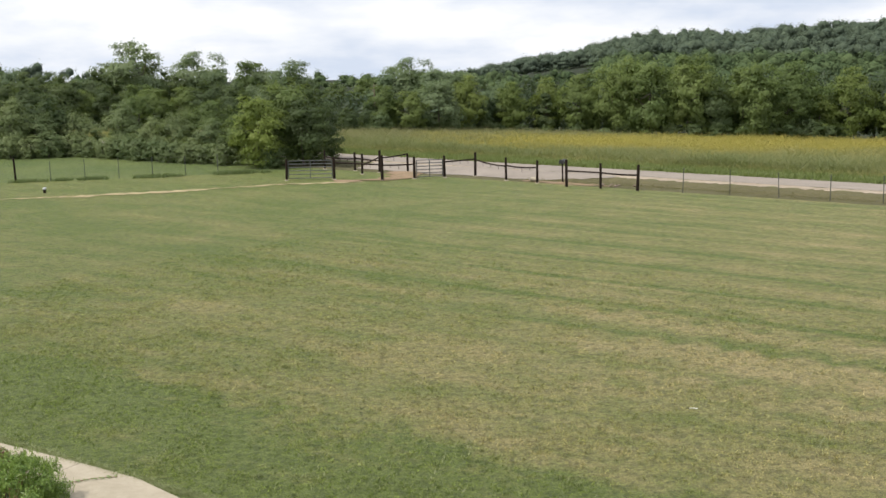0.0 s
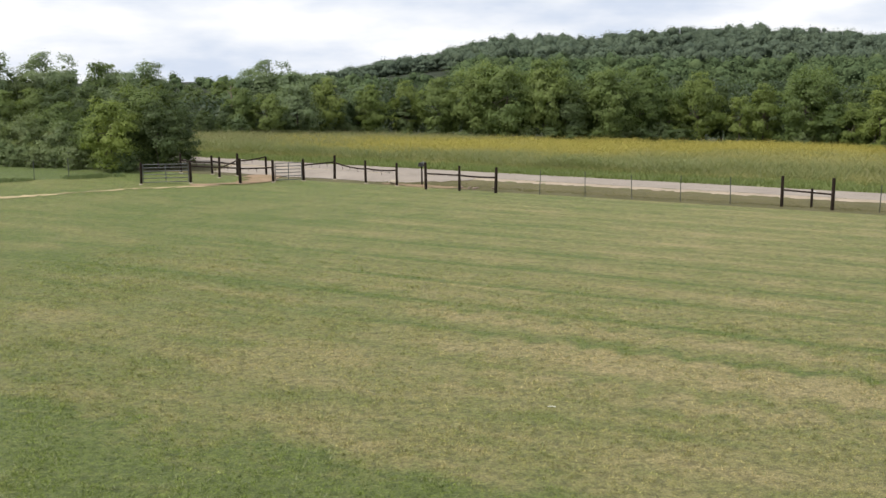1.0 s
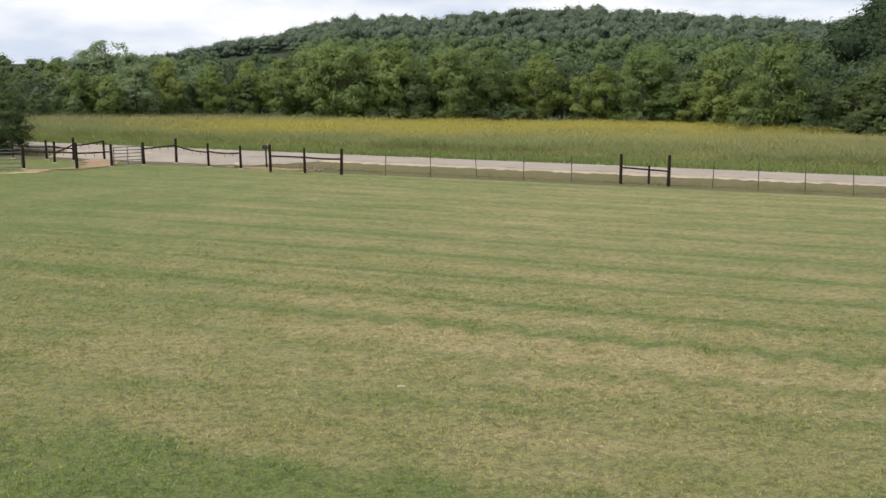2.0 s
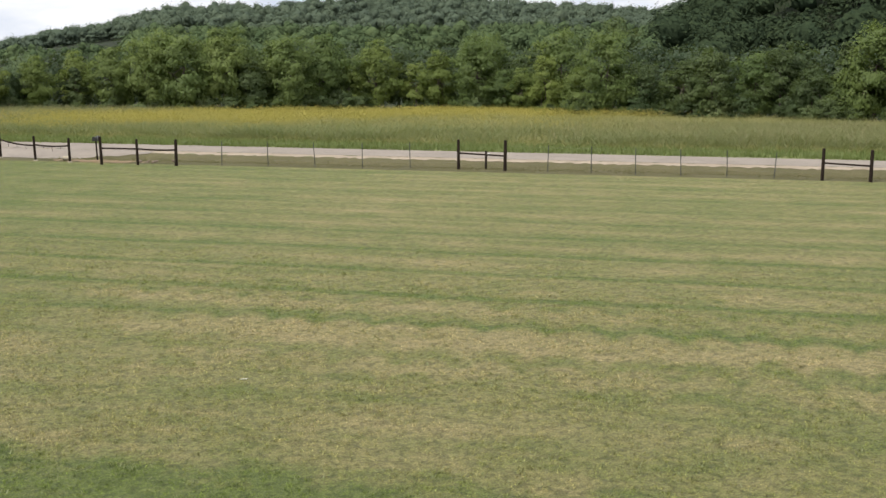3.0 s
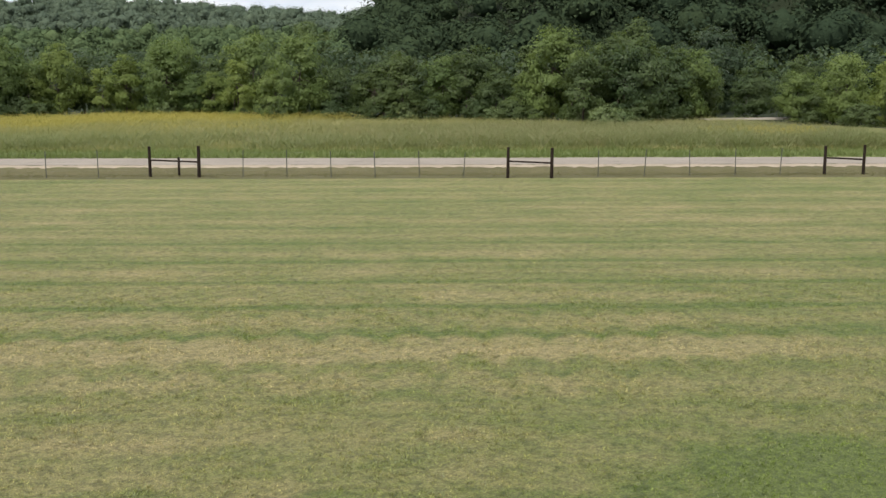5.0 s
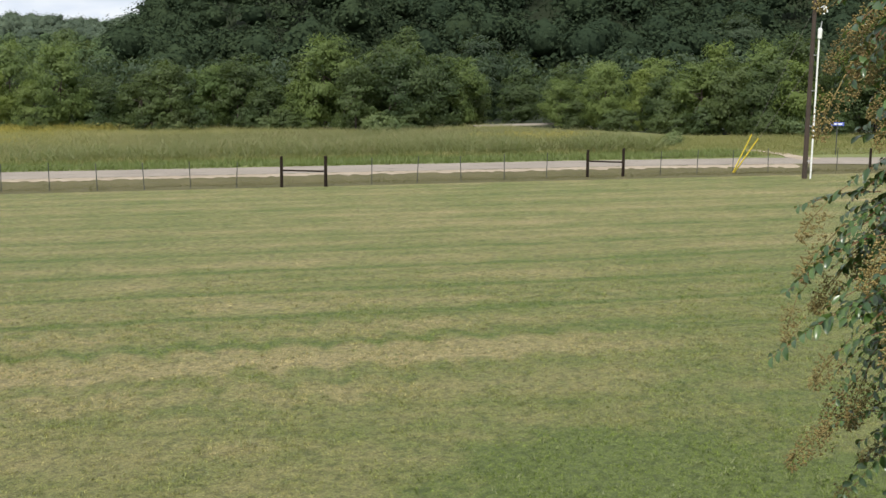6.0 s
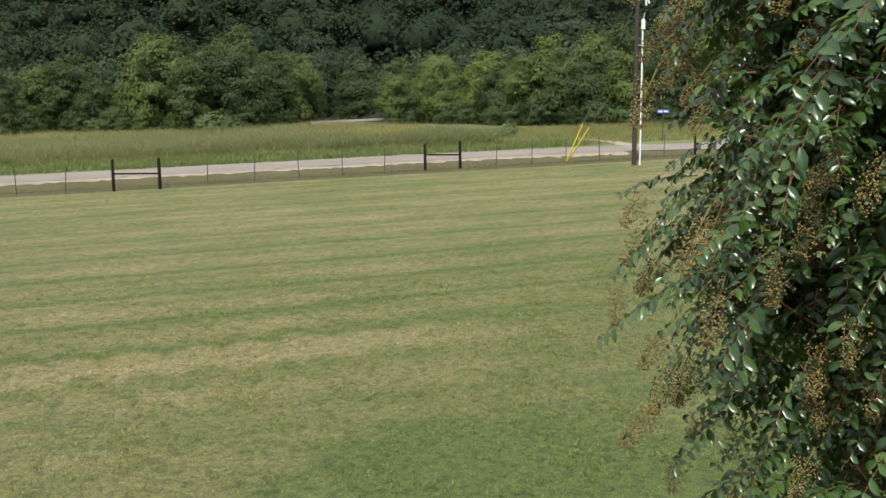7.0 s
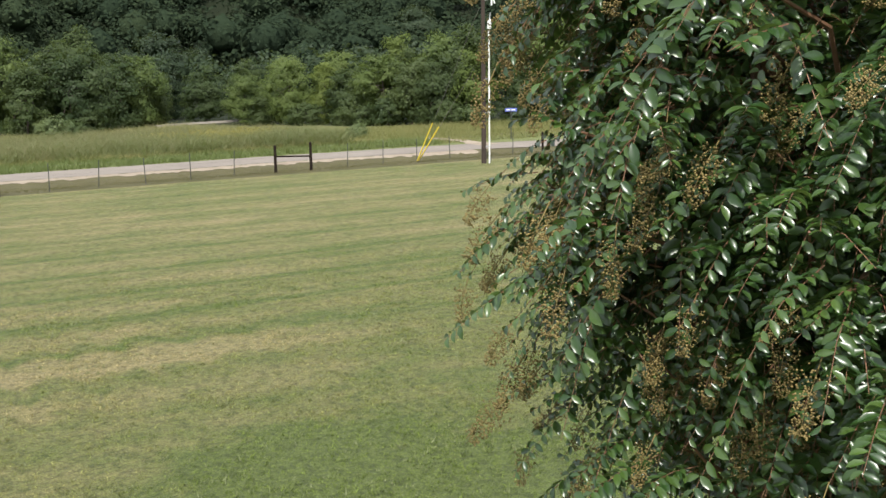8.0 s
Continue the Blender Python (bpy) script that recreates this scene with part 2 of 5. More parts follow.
def leafy(name, dark, light, gloss=0.55, through_=0.25, islands=0.5, patch=0.35, spec=0.3, grain=0.0, own=0.5, glow=0.5):
    """Foliage: each tree and each leaf takes its own shade; some light comes through."""
    m, t, b, out = nodes_of(name)
    tree_r = nd(t, "ShaderNodeObjectInfo").outputs["Random"]
    leaf_r = t.nodes.new("ShaderNodeNewGeometry").outputs["Random Per Island"]
    n = noise_(t, place(t), patch, 3, 0.5)
    k = math_(t, "ADD", math_(t, "MULTIPLY", tree_r, own), math_(t, "MULTIPLY", math_(t, "SUBTRACT", leaf_r, 0.5), islands))
    k = math_(t, "ADD", k, math_(t, "MULTIPLY", math_(t, "SUBTRACT", n, 0.4), 0.9))
    c = mixc(t, ramp(t, k, 0.0, 0.9), dark + (1,), light + (1,))
    t.links.new(c, b.inputs["Base Color"])
    b.inputs["Roughness"].default_value, b.inputs["Specular IOR Level"].default_value = gloss, spec
    if grain:
        bump(t, b, noise_(t, place(t), grain, 4, 0.65), 0.8, 0.8 / grain)
    tr = nd(t, "ShaderNodeBsdfTranslucent", {"Color": mixc(t, glow, c, (0.16, 0.2, 0.03, 1))})
    mx = nd(t, "ShaderNodeMixShader", {"Fac": through_})
    t.links.new(b.outputs["BSDF"], mx.inputs[1])
    t.links.new(tr.outputs["BSDF"], mx.inputs[2])
    t.links.new(mx.outputs["Shader"], out.inputs["Surface"])
    return m


M_LAWN = lawn_material("lawn_grass", True)
M_BLADE = lawn_material("mown_blades", False)
M_DITCH = rough_ground("ditch_floor", (0.086, 0.081, 0.038), (0.132, 0.116, 0.058), 0.6)
M_VERGE = rough_ground("verge_grass", (0.11, 0.14, 0.048), (0.2, 0.21, 0.085), 0.5)
M_FIELD = rough_ground("field_floor", (0.1, 0.11, 0.04), (0.2, 0.19, 0.08), 0.15)
# near black: the shade beneath the trees is put into the floor colour
M_WOODS = rough_ground("shaded_wood_floor", (0.012, 0.018, 0.008), (0.024, 0.032, 0.014), 0.05, 0.3)
M_ROAD = rough_ground("chip_road", (0.2, 0.173, 0.148), (0.275, 0.24, 0.206), 0.35, 0.01)
M_GRAVEL = rough_ground("tan_gravel", (0.26, 0.21, 0.155), (0.39, 0.325, 0.25), 0.9, 0.03)
M_SOIL = rough_ground("bare_soil", (0.2, 0.17, 0.09), (0.44, 0.36, 0.215), 0.9, 0.03)
M_EARTH = rough_ground("red_earth", (0.15, 0.12, 0.06), (0.31, 0.21, 0.145), 1.3, 0.03)
M_CONC = rough_ground("concrete", (0.27, 0.235, 0.175), (0.39, 0.345, 0.27), 1.1, 0.006)
M_POST = plain("dark_timber", (0.02, 0.0135, 0.01), 0.85, vary=0.5, scale=5, relief=0.5, spec=0.15)
M_TPOST = plain("tpost_paint", (0.06, 0.065, 0.055), 0.6, vary=0.4, scale=6)
M_WIRE = plain("galvanised_wire", (0.16, 0.15, 0.13), 0.6, 0.4)
M_GATE = plain("gate_tube", (0.13, 0.135, 0.13), 0.45, 0.6, vary=0.3)
M_POLE = plain("pole_timber", (0.05, 0.035, 0.027), 0.85, vary=0.35, scale=2, relief=0.5)
M_PVC = plain("white_conduit", (0.8, 0.8, 0.78), 0.4, vary=0.06)
M_YEL = plain("yellow_guard", (0.72, 0.55, 0.03), 0.45, vary=0.08)
M_GREY = plain("grey_metal", (0.42, 0.43, 0.44), 0.4, 0.5)
M_BLUE = plain("sign_blue", (0.12, 0.16, 0.5), 0.4, vary=0.06)
M_WHITE = plain("white_paint", (0.78, 0.78, 0.76), 0.5, vary=0.06)
M_BLACK = plain("black_metal", (0.02, 0.02, 0.022), 0.45)
M_STONE = plain("rubble", (0.2, 0.155, 0.12), 0.9, vary=0.3, scale=4, relief=0.6)
M_BARK = plain("bark", (0.09, 0.07, 0.055), 0.9, vary=0.4, scale=2, relief=0.8)
M_TREE = leafy("hedgerow_leaves", (0.095, 0.145, 0.046), (0.2, 0.255, 0.075), islands=0.25, through_=0.5, own=0.65)
M_DARK = leafy("dark_leaves", (0.058, 0.092, 0.037), (0.125, 0.163, 0.058), islands=0.25, through_=0.48)
# hedgerow green darkened: the cloud shade is put into the leaf colour
M_SHADE = leafy("cloud_shade_leaves", (0.042, 0.07, 0.026), (0.1, 0.135, 0.042), islands=0.3, through_=0.4)
M_OAK = leafy("oak_and_shaded_leaves", (0.028, 0.05, 0.026), (0.062, 0.09, 0.04), islands=0.3, through_=0.3)
M_LIME = leafy("yellow_green_leaves", (0.13, 0.18, 0.045), (0.24, 0.29, 0.075), islands=0.25, through_=0.5)
M_SCRUB = leafy("scrub_leaves", (0.105, 0.155, 0.065), (0.225, 0.27, 0.115), islands=0.4, through_=0.45)
# distance haze on the ridge is put into this paler, bluer leaf colour
M_RIDGE = leafy("hazed_ridge_leaves", (0.088, 0.118, 0.09), (0.126, 0.158, 0.102), islands=0.45, patch=0.025, through_=0.2, gloss=0.95, spec=0.0, glow=0.12, grain=0.9)
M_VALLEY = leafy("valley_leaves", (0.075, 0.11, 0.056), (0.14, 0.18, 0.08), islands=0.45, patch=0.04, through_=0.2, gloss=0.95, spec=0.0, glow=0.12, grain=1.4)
# the shade lying over the near hill is put into these dark leaves
M_KNOLL = leafy("shaded_knoll_leaves", (0.031, 0.047, 0.028), (0.062, 0.083, 0.039), islands=0.45, patch=0.035, through_=0.2, gloss=0.95, spec=0.0, glow=0.03, grain=2.2)
M_YOUNG = leafy("young_leaves", (0.15, 0.205, 0.045), (0.28, 0.33, 0.075), islands=0.3, through_=0.45)
# lighter, bluer green: haze towards the left is put into the leaf colour
M_HAZED = leafy("hazed_leaves", (0.12, 0.175, 0.09), (0.245, 0.305, 0.15), islands=0.3, through_=0.45)
M_TALL = leafy("tall_grass", (0.18, 0.205, 0.07), (0.42, 0.365, 0.165), 0.7, 0.5, 0.35, 0.22)
M_TUSSOCK = leafy("tussock_blades", (0.145, 0.185, 0.075), (0.31, 0.305, 0.15), 0.7, 0.5, 0.35, 0.3)
M_REED = leafy("seeding_grass", (0.18, 0.195, 0.085), (0.44, 0.36, 0.21), 0.7, 0.5, 0.55, 0.2)
M_GOLD = leafy("goldenrod_heads", (0.3, 0.27, 0.06), (0.48, 0.4, 0.1), 0.7, 0.4, 0.5, 0.2)
M_SPEAR = leafy("grass_spears", (0.14, 0.18, 0.05), (0.42, 0.44, 0.24), 0.5, 0.45, 0.8, 0.5, 0.5)
M_STUBBLE = leafy("ditch_stubble", (0.115, 0.108, 0.052), (0.18, 0.155, 0.082), 0.7, 0.4, 0.4, 0.3)
M_WEED = leafy("verge_weeds", (0.18, 0.23, 0.08), (0.33, 0.36, 0.16), 0.7, 0.5, 0.5, 0.3)


# ---------------------------------------------------------------- mesh helpers
class Shape:
    """Vertices and faces gathered into one mesh."""

    def __init__(self):
        self.v, self.f = [], []

    def add(self, verts, faces):
        n = len(self.v)
        self.v += [tuple(p) for p in verts]
        self.f += [tuple(i + n for i in f) for f in faces]
        return self

    def box(self, lo, hi, m=None):
        p = [Vector((x, y, z)) for z in (lo[2], hi[2]) for y in (lo[1], hi[1]) for x in (lo[0], hi[0])]
        if m is not None:
            p = [m @ q for q in p]
        return self.add(p, [(0, 2, 3, 1), (4, 5, 7, 6), (0, 1, 5, 4), (2, 6, 7, 3), (0, 4, 6, 2), (1, 3, 7, 5)])

    def tube(self, path, radii, n=8):
        """A round bar along a path, with closed ends."""
        path = [Vector(p) for p in path]
        radii = radii if isinstance(radii, (list, tuple)) else [radii] * len(path)
        vs, fs = [], []
        for i, p in enumerate(path):
            way = (path[min(i + 1, len(path) - 1)] - path[max(i - 1, 0)]).normalized()
            side = way.orthogonal().normalized()
            if abs(way.z) < 0.9:
                side = way.cross(Vector((0, 0, 1))).normalized()
            up = way.cross(side)
            vs += [p + radii[i] * (math.cos(2 * math.pi * k / n) * side + math.sin(2 * math.pi * k / n) * up) for k in range(n)]
        for i in range(len(path) - 1):
            fs += [(i * n + k, i * n + (k + 1) % n, (i + 1) * n + (k + 1) % n, (i + 1) * n + k) for k in range(n)]
        fs += [tuple(range(n))[::-1], tuple((len(path) - 1) * n + k for k in range(n))]
        return self.add(vs, fs)

    def mesh(self, name, soft=False):
        me = bpy.data.meshes.new(name)
        me.from_pydata(self.v, [], self.f)
        if soft:
            me.polygons.foreach_set("use_smooth", [True] * len(me.polygons))
        me.update()
        return me


def quads(name, verts, per=4, soft=False):
    """A mesh of many separate polygons from an (n * per, 3) array."""
    verts = np.asarray(verts, np.float32).reshape(-1, 3)
    n = len(verts) // per
    me = bpy.data.meshes.new(name)
    me.vertices.add(n * per)
    me.vertices.foreach_set("co", verts.ravel())
    me.loops.add(n * per)
    me.loops.foreach_set("vertex_index", np.arange(n * per, dtype=np.int32))
    me.polygons.add(n)
    me.polygons.foreach_set("loop_start", np.arange(0, n * per, per, dtype=np.int32))
    if soft:
        me.polygons.foreach_set("use_smooth", np.ones(n, bool))
    me.update(calc_edges=True)
    me.validate()
    return me


def part(name, me, material, parent, label=""):
    if isinstance(me, Shape):
        me = me.mesh(name)
    if material is not None and not me.materials:
        me.materials.append(material)
    ob = new(name, me)
    ob.parent = parent
    return tagged(ob, label)


def thing(name, label, category, at=(0, 0, 0), group="", kind="", turn=0.0):
    ob = new(name)
    ob.matrix_basis = pose(*at, 0, 0, turn)
    return tagged(ob, label, category, group, kind)


def solid(name, me, material, label="", category="", group="", kind="", at=None):
    if isinstance(me, Shape):
        me = me.mesh(name)
    me.materials.append(material)
    ob = new(name, me)
    if at is not None:
        ob.matrix_basis = at
    return tagged(ob, label, category, group, kind)


def ground_z(x, y):
    return float(height(x, y))


# ---------------------------------------------------------------- ground
def axis(lo, hi, step, extra=()):
    a = list(np.arange(lo, hi + 1e-6, step)) + list(extra)
    g, d = step, hi
    while d < 3600:
        g *= 1.16
        d += min(g, 45) if d < 1300 else g
        a.append(d)
    g, d = step, lo
    while d > -3600:
        g *= 1.3
        d -= g
        a.append(d)
    return np.array(sorted(set(np.round(a, 3))))


def build_ground():
    ga = axis(-90, 110, 4.0)
    gs = axis(-60, 130, 4.0, (0.25, 1.0, 1.6, 2.2, 2.8, 3.4, 4.0, 4.8, 8.6, 10, 11.2, 14))
    uu, ss = np.meshgrid(ga, gs)
    x = A0[0] + uu * UD[0] + ss * ND[0]
    y = A0[1] + uu * UD[1] + ss * ND[1]
    z = height(x, y)
    co = np.stack([x, y, z], -1).reshape(-1, 3)
    nu, ns = len(ga), len(gs)
    faces, mats = [], []
    for j in range(ns - 1):
        sm = (gs[j] + gs[j + 1]) / 2
        for i in range(nu - 1):
            um = (ga[i] + ga[i + 1]) / 2
            faces.append((j * nu + i, j * nu + i + 1, (j + 1) * nu + i + 1, (j + 1) * nu + i))
            if sm < 0.25 or (um < -24 and sm < 12):
                k = 0
            elif sm < 4.8:
                k = 1
            elif sm < 11.2:
                k = 2
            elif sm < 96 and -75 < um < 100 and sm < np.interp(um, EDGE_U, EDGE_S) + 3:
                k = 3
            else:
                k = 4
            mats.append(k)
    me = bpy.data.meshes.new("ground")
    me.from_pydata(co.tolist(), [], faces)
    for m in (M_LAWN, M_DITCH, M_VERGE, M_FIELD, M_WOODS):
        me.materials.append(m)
    me.polygons.foreach_set("material_index", mats)
    me.polygons.foreach_set("use_smooth", [True] * len(faces))
    me.update()
    tagged(new("ground", me), "mown lawn, grassy ditch and falling meadow", "ground", kind="structure")


build_ground()


def ribbon(name, pts, widths, material, label, category, lift=0.006, ragged=0.0, seed=1, step=0.5):
    """A flat strip lying on the ground along a path."""
    rng = random.Random(seed)
    pts = [Vector(p) for p in pts]
    line = []
    for i in range(len(pts) - 1):
        n = max(1, int((pts[i + 1] - pts[i]).length / step))
        line += [(pts[i].lerp(pts[i + 1], k / n), widths[i] + (widths[i + 1] - widths[i]) * k / n) for k in range(n)]
    line.append((pts[-1], widths[-1]))
    vs, fs = [], []
    for i, (p, w) in enumerate(line):
        way = (line[min(i + 1, len(line) - 1)][0] - line[max(i - 1, 0)][0]).normalized()
        side = Vector((-way.y, way.x))
        for k in range(5):
            off = (k / 4 - 0.5) * w
            if k in (0, 4):
                off += rng.uniform(-1, 1) * ragged
            q = p + side * off
            vs.append((q.x, q.y, ground_z(q.x, q.y) + lift * (1 if k in (0, 4) else 1.5)))
        if i:
            fs += [(5 * i - 5 + k, 5 * i - 4 + k, 5 * i + 1 + k, 5 * i + k) for k in range(4)]
    me = bpy.data.meshes.new(name)
    me.from_pydata(vs, [], fs)
    me.update()
    return solid(name, me, material, label, category, kind="structure")


ribbon("road", [us(-60, 7.8), us(-30, 7.45), us(-5, 7.15), us(30, 6.9), us(50, 6.9), us(62, 6.35), us(75, 4.5), us(120, -4)],
       [2.95] * 8, M_ROAD, "pale chip-sealed country road along the field", "road", 0.02, 0.05, 2)
ribbon("road_shoulder", [us(-30, 5.6), us(-5, 5.3), us(30, 5.05), us(50, 5.05), us(62, 4.5)], [0.95] * 5, M_GRAVEL,
       "tan gravel shoulder beside the road", "gravel", 0.006, 0.25, 3, 0.25)
ribbon("side_track", [us(64, 6.5), us(63.8, 10), us(62.5, 13.5), us(59, 15.5), us(52, 17)], [1.6, 0.9, 0.7, 0.6, 0.4], M_GRAVEL,
       "pale gravel track branching off the road", "track", 0.03, 0.2, 4)
ribbon("far_track", [us(57, 61), us(62, 63.5), us(70, 66)], [2.0, 2.4, 2.4], M_ROAD,
       "pale track vanishing through a gap in the trees", "track", 0.35, 0.2, 7)
ribbon("entrance_apron", [us(-21, 3.6), us(-14, 3.3), us(-6.8, 4.4), us(-3.5, 5.0)], [2.8, 4.4, 2.4, 0.6], M_ROAD,
       "pale gravel apron where the drive meets the road", "driveway", 0.022, 0.2, 5)
ribbon("entrance_drive", [(-6.2, 67.4), (-3.4, 67.9), (-2.4, 69.4), (-2.1, 72.2)], [0.4, 1.0, 1.6, 2.0], M_EARTH,
       "bare reddish earth at the gate posts", "driveway", 0.035, 0.4, 8)
ribbon("culvert_soil", [(4.6, 67.0), (5.6, 66.2), (6.6, 65.4), (7.6, 64.7), (9.0, 63.8)], [0.2, 0.9, 1.3, 0.9, 0.15], M_EARTH, "bare reddish soil over the culvert", "soil", 0.012, 0.3, 9, 0.25)
ribbon("dirt_track", [(-30, 60.2), (-26, 60.7), (-23, 61.1), (-21, 61.6), (-19, 62.0), (-16.5, 62.9), (-14.3, 63.7), (-12.4, 64.6), (-11.2, 65.2), (-9.4, 66.1), (-7, 66.6), (-4.5, 67.0)],
       [0.2, 0.45, 0.25, 0.15, 0.6, 0.85, 0.75, 0.35, 0.12, 0.2, 0.4, 0.3],
       M_SOIL, "worn tan dirt strip across the lawn", "track", 0.02, 0.3, 6, 0.3)


def build_walk():
    """Concrete footpath in slabs with open joints."""
    base = new("pavement")
    tagged(base, "pale concrete footpath in square slabs", "footpath", kind="structure")
    sh = Shape()
    w, n = 1.5, 9
    ang = math.degrees(math.atan2(UD[1], UD[0]))
    sh.box((0.011, 0, -0.06), (w - 0.011, 1.35, 0.03))
    me = sh.mesh("slab")
    me.materials.append(M_CONC)
    for way, ks in ((1, range(4)), (-1, range(5))):
        px, py = us(10.78, -42.93)
        turn = -10.0 if way > 0 else 1.5
        for k in ks:
            a = radians(ang + turn)
            if way < 0:
                px, py = px - w * math.cos(a), py - w * math.sin(a)
            ob = new("slab", me)
            ob.parent = base
            ob.matrix_basis = pose(px + 1.35 * math.sin(a), py - 1.35 * math.cos(a), random.uniform(-0.003, 0.003), 0, 0, ang + turn)
            if way > 0:
                px, py = px + w * math.cos(a), py + w * math.sin(a)
            turn += -4.0 if way > 0 else 1.5


build_walk()


# ---------------------------------------------------------------- trees
def crown_leaves(rng, lobes, n, leaf, outward=1.7, low=0.72, high=1.02, heart=None, loose=0.42):
    """n leaf sprays, as small flakes, over the given lobes (x, y, z, rx, rz); they face away from the lobe and, with a heart given, from the whole crown."""
    lobes = np.array(lobes, float)
    wgt = lobes[:, 3] ** 2
    pick = rng.choice(len(lobes), n, p=wgt / wgt.sum())
    d = rng.normal(size=(n, 3))
    d /= np.linalg.norm(d, axis=1)[:, None]
    d[:, 2] = np.where(d[:, 2] < -0.35, -d[:, 2] * 0.6, d[:, 2])
    r = rng.uniform(low, high, n)[:, None]
    L = lobes[pick]
    c = L[:, :3] + d * r * np.stack([L[:, 3], L[:, 3], L[:, 4]], -1)
    nrm = d * outward + rng.normal(size=(n, 3)) * loose + np.array([0, 0, 0.3])
    if heart is not None:
        h = (c - np.array(heart[:3])) / np.array(heart[3:])
        h /= np.linalg.norm(h, axis=1)[:, None] + 1e-6
        nrm = nrm + h * 1.1
    nrm /= np.linalg.norm(nrm, axis=1)[:, None]
    a = np.cross(nrm, rng.normal(size=(n, 3)))
    a /= np.linalg.norm(a, axis=1)[:, None]
    b = np.cross(nrm, a)
    k = (leaf * rng.uniform(0.55, 1.35, n))[:, None]
    sag = nrm * k * 0.25
    return np.stack([c + a * k - sag, c + b * k * 0.8 - a * k * 0.5, c - b * k * 0.8 - a * k * 0.5], 1).reshape(-1, 3)


ICO_V, ICO_T = {}, {}
for sub in (0,):
    bm_ = bmesh.new()
    bmesh.ops.create_icosphere(bm_, subdivisions=sub + 1, radius=1.0)
    ICO_V[sub] = np.array([v.co[:] for v in bm_.verts])
    ICO_T[sub] = np.array([[v.index for v in f.verts] for f in bm_.faces])
    bm_.free()


def leaf_bodies(rng, lobes, sub, shrink):
    """The dense inside of each leafy lobe, uneven and soft."""
    v0, t0 = ICO_V[sub], ICO_T[sub]
    vs, ts = [], []
    for k, (x, y, z, rx, rz) in enumerate(lobes):
        j = rng.uniform(0.78, 1.15, len(v0))[:, None] * shrink
        vs.append(v0 * j * np.array([rx, rx, rz]) + np.array([x, y, z]))
        ts.append(t0 + k * len(v0))
    return np.concatenate(vs), np.concatenate(ts)


def leafy_mesh(name, flakes, bodies):
    """Leaf flakes and the dim bodies inside them in one mesh."""
    f = np.asarray(flakes, np.float32).reshape(-1, 3)
    ft = np.arange(len(f)).reshape(-1, 3)
    bv, bt = bodies
    verts = np.concatenate([f, np.asarray(bv, np.float32)])
    tris = np.concatenate([ft, bt + len(f)]).astype(np.int32)
    me = bpy.data.meshes.new(name)
    me.vertices.add(len(verts))
    me.vertices.foreach_set("co", verts.ravel())
    me.loops.add(tris.size)
    me.loops.foreach_set("vertex_index", tris.ravel())
    me.polygons.add(len(tris))
    me.polygons.foreach_set("loop_start", np.arange(0, tris.size, 3, dtype=np.int32))
    soft = np.ones(len(tris), bool)
    soft[:len(ft)] = False
    me.polygons.foreach_set("use_smooth", soft)
    me.update(calc_edges=True)
    return me


def limbs(rng, lobes, base_r, trunk_top, lean=0.2, n=7):
    sh = Shape()
    mid = Vector((rng.uniform(-lean, lean), rng.uniform(-lean, lean), trunk_top * 0.5))
    top = Vector((rng.uniform(-lean, lean), rng.uniform(-lean, lean), trunk_top))
    sh.tube([(0, 0, -0.3), (0, 0, 0.25), mid, top], [base_r * 1.35, base_r, base_r * 0.8, base_r * 0.55], n)
    for x, y, z, rx, rz in lobes[:9]:
        start = mid.lerp(top, rng.uniform(0.2, 1.0))
        end = Vector((x, y, z))
        bend = start.lerp(end, 0.5) + Vector((0, 0, 0.12 * (end - start).length))
        sh.tube([start, bend, end], [base_r * 0.4, base_r * 0.26, base_r * 0.1], 5)
    return sh


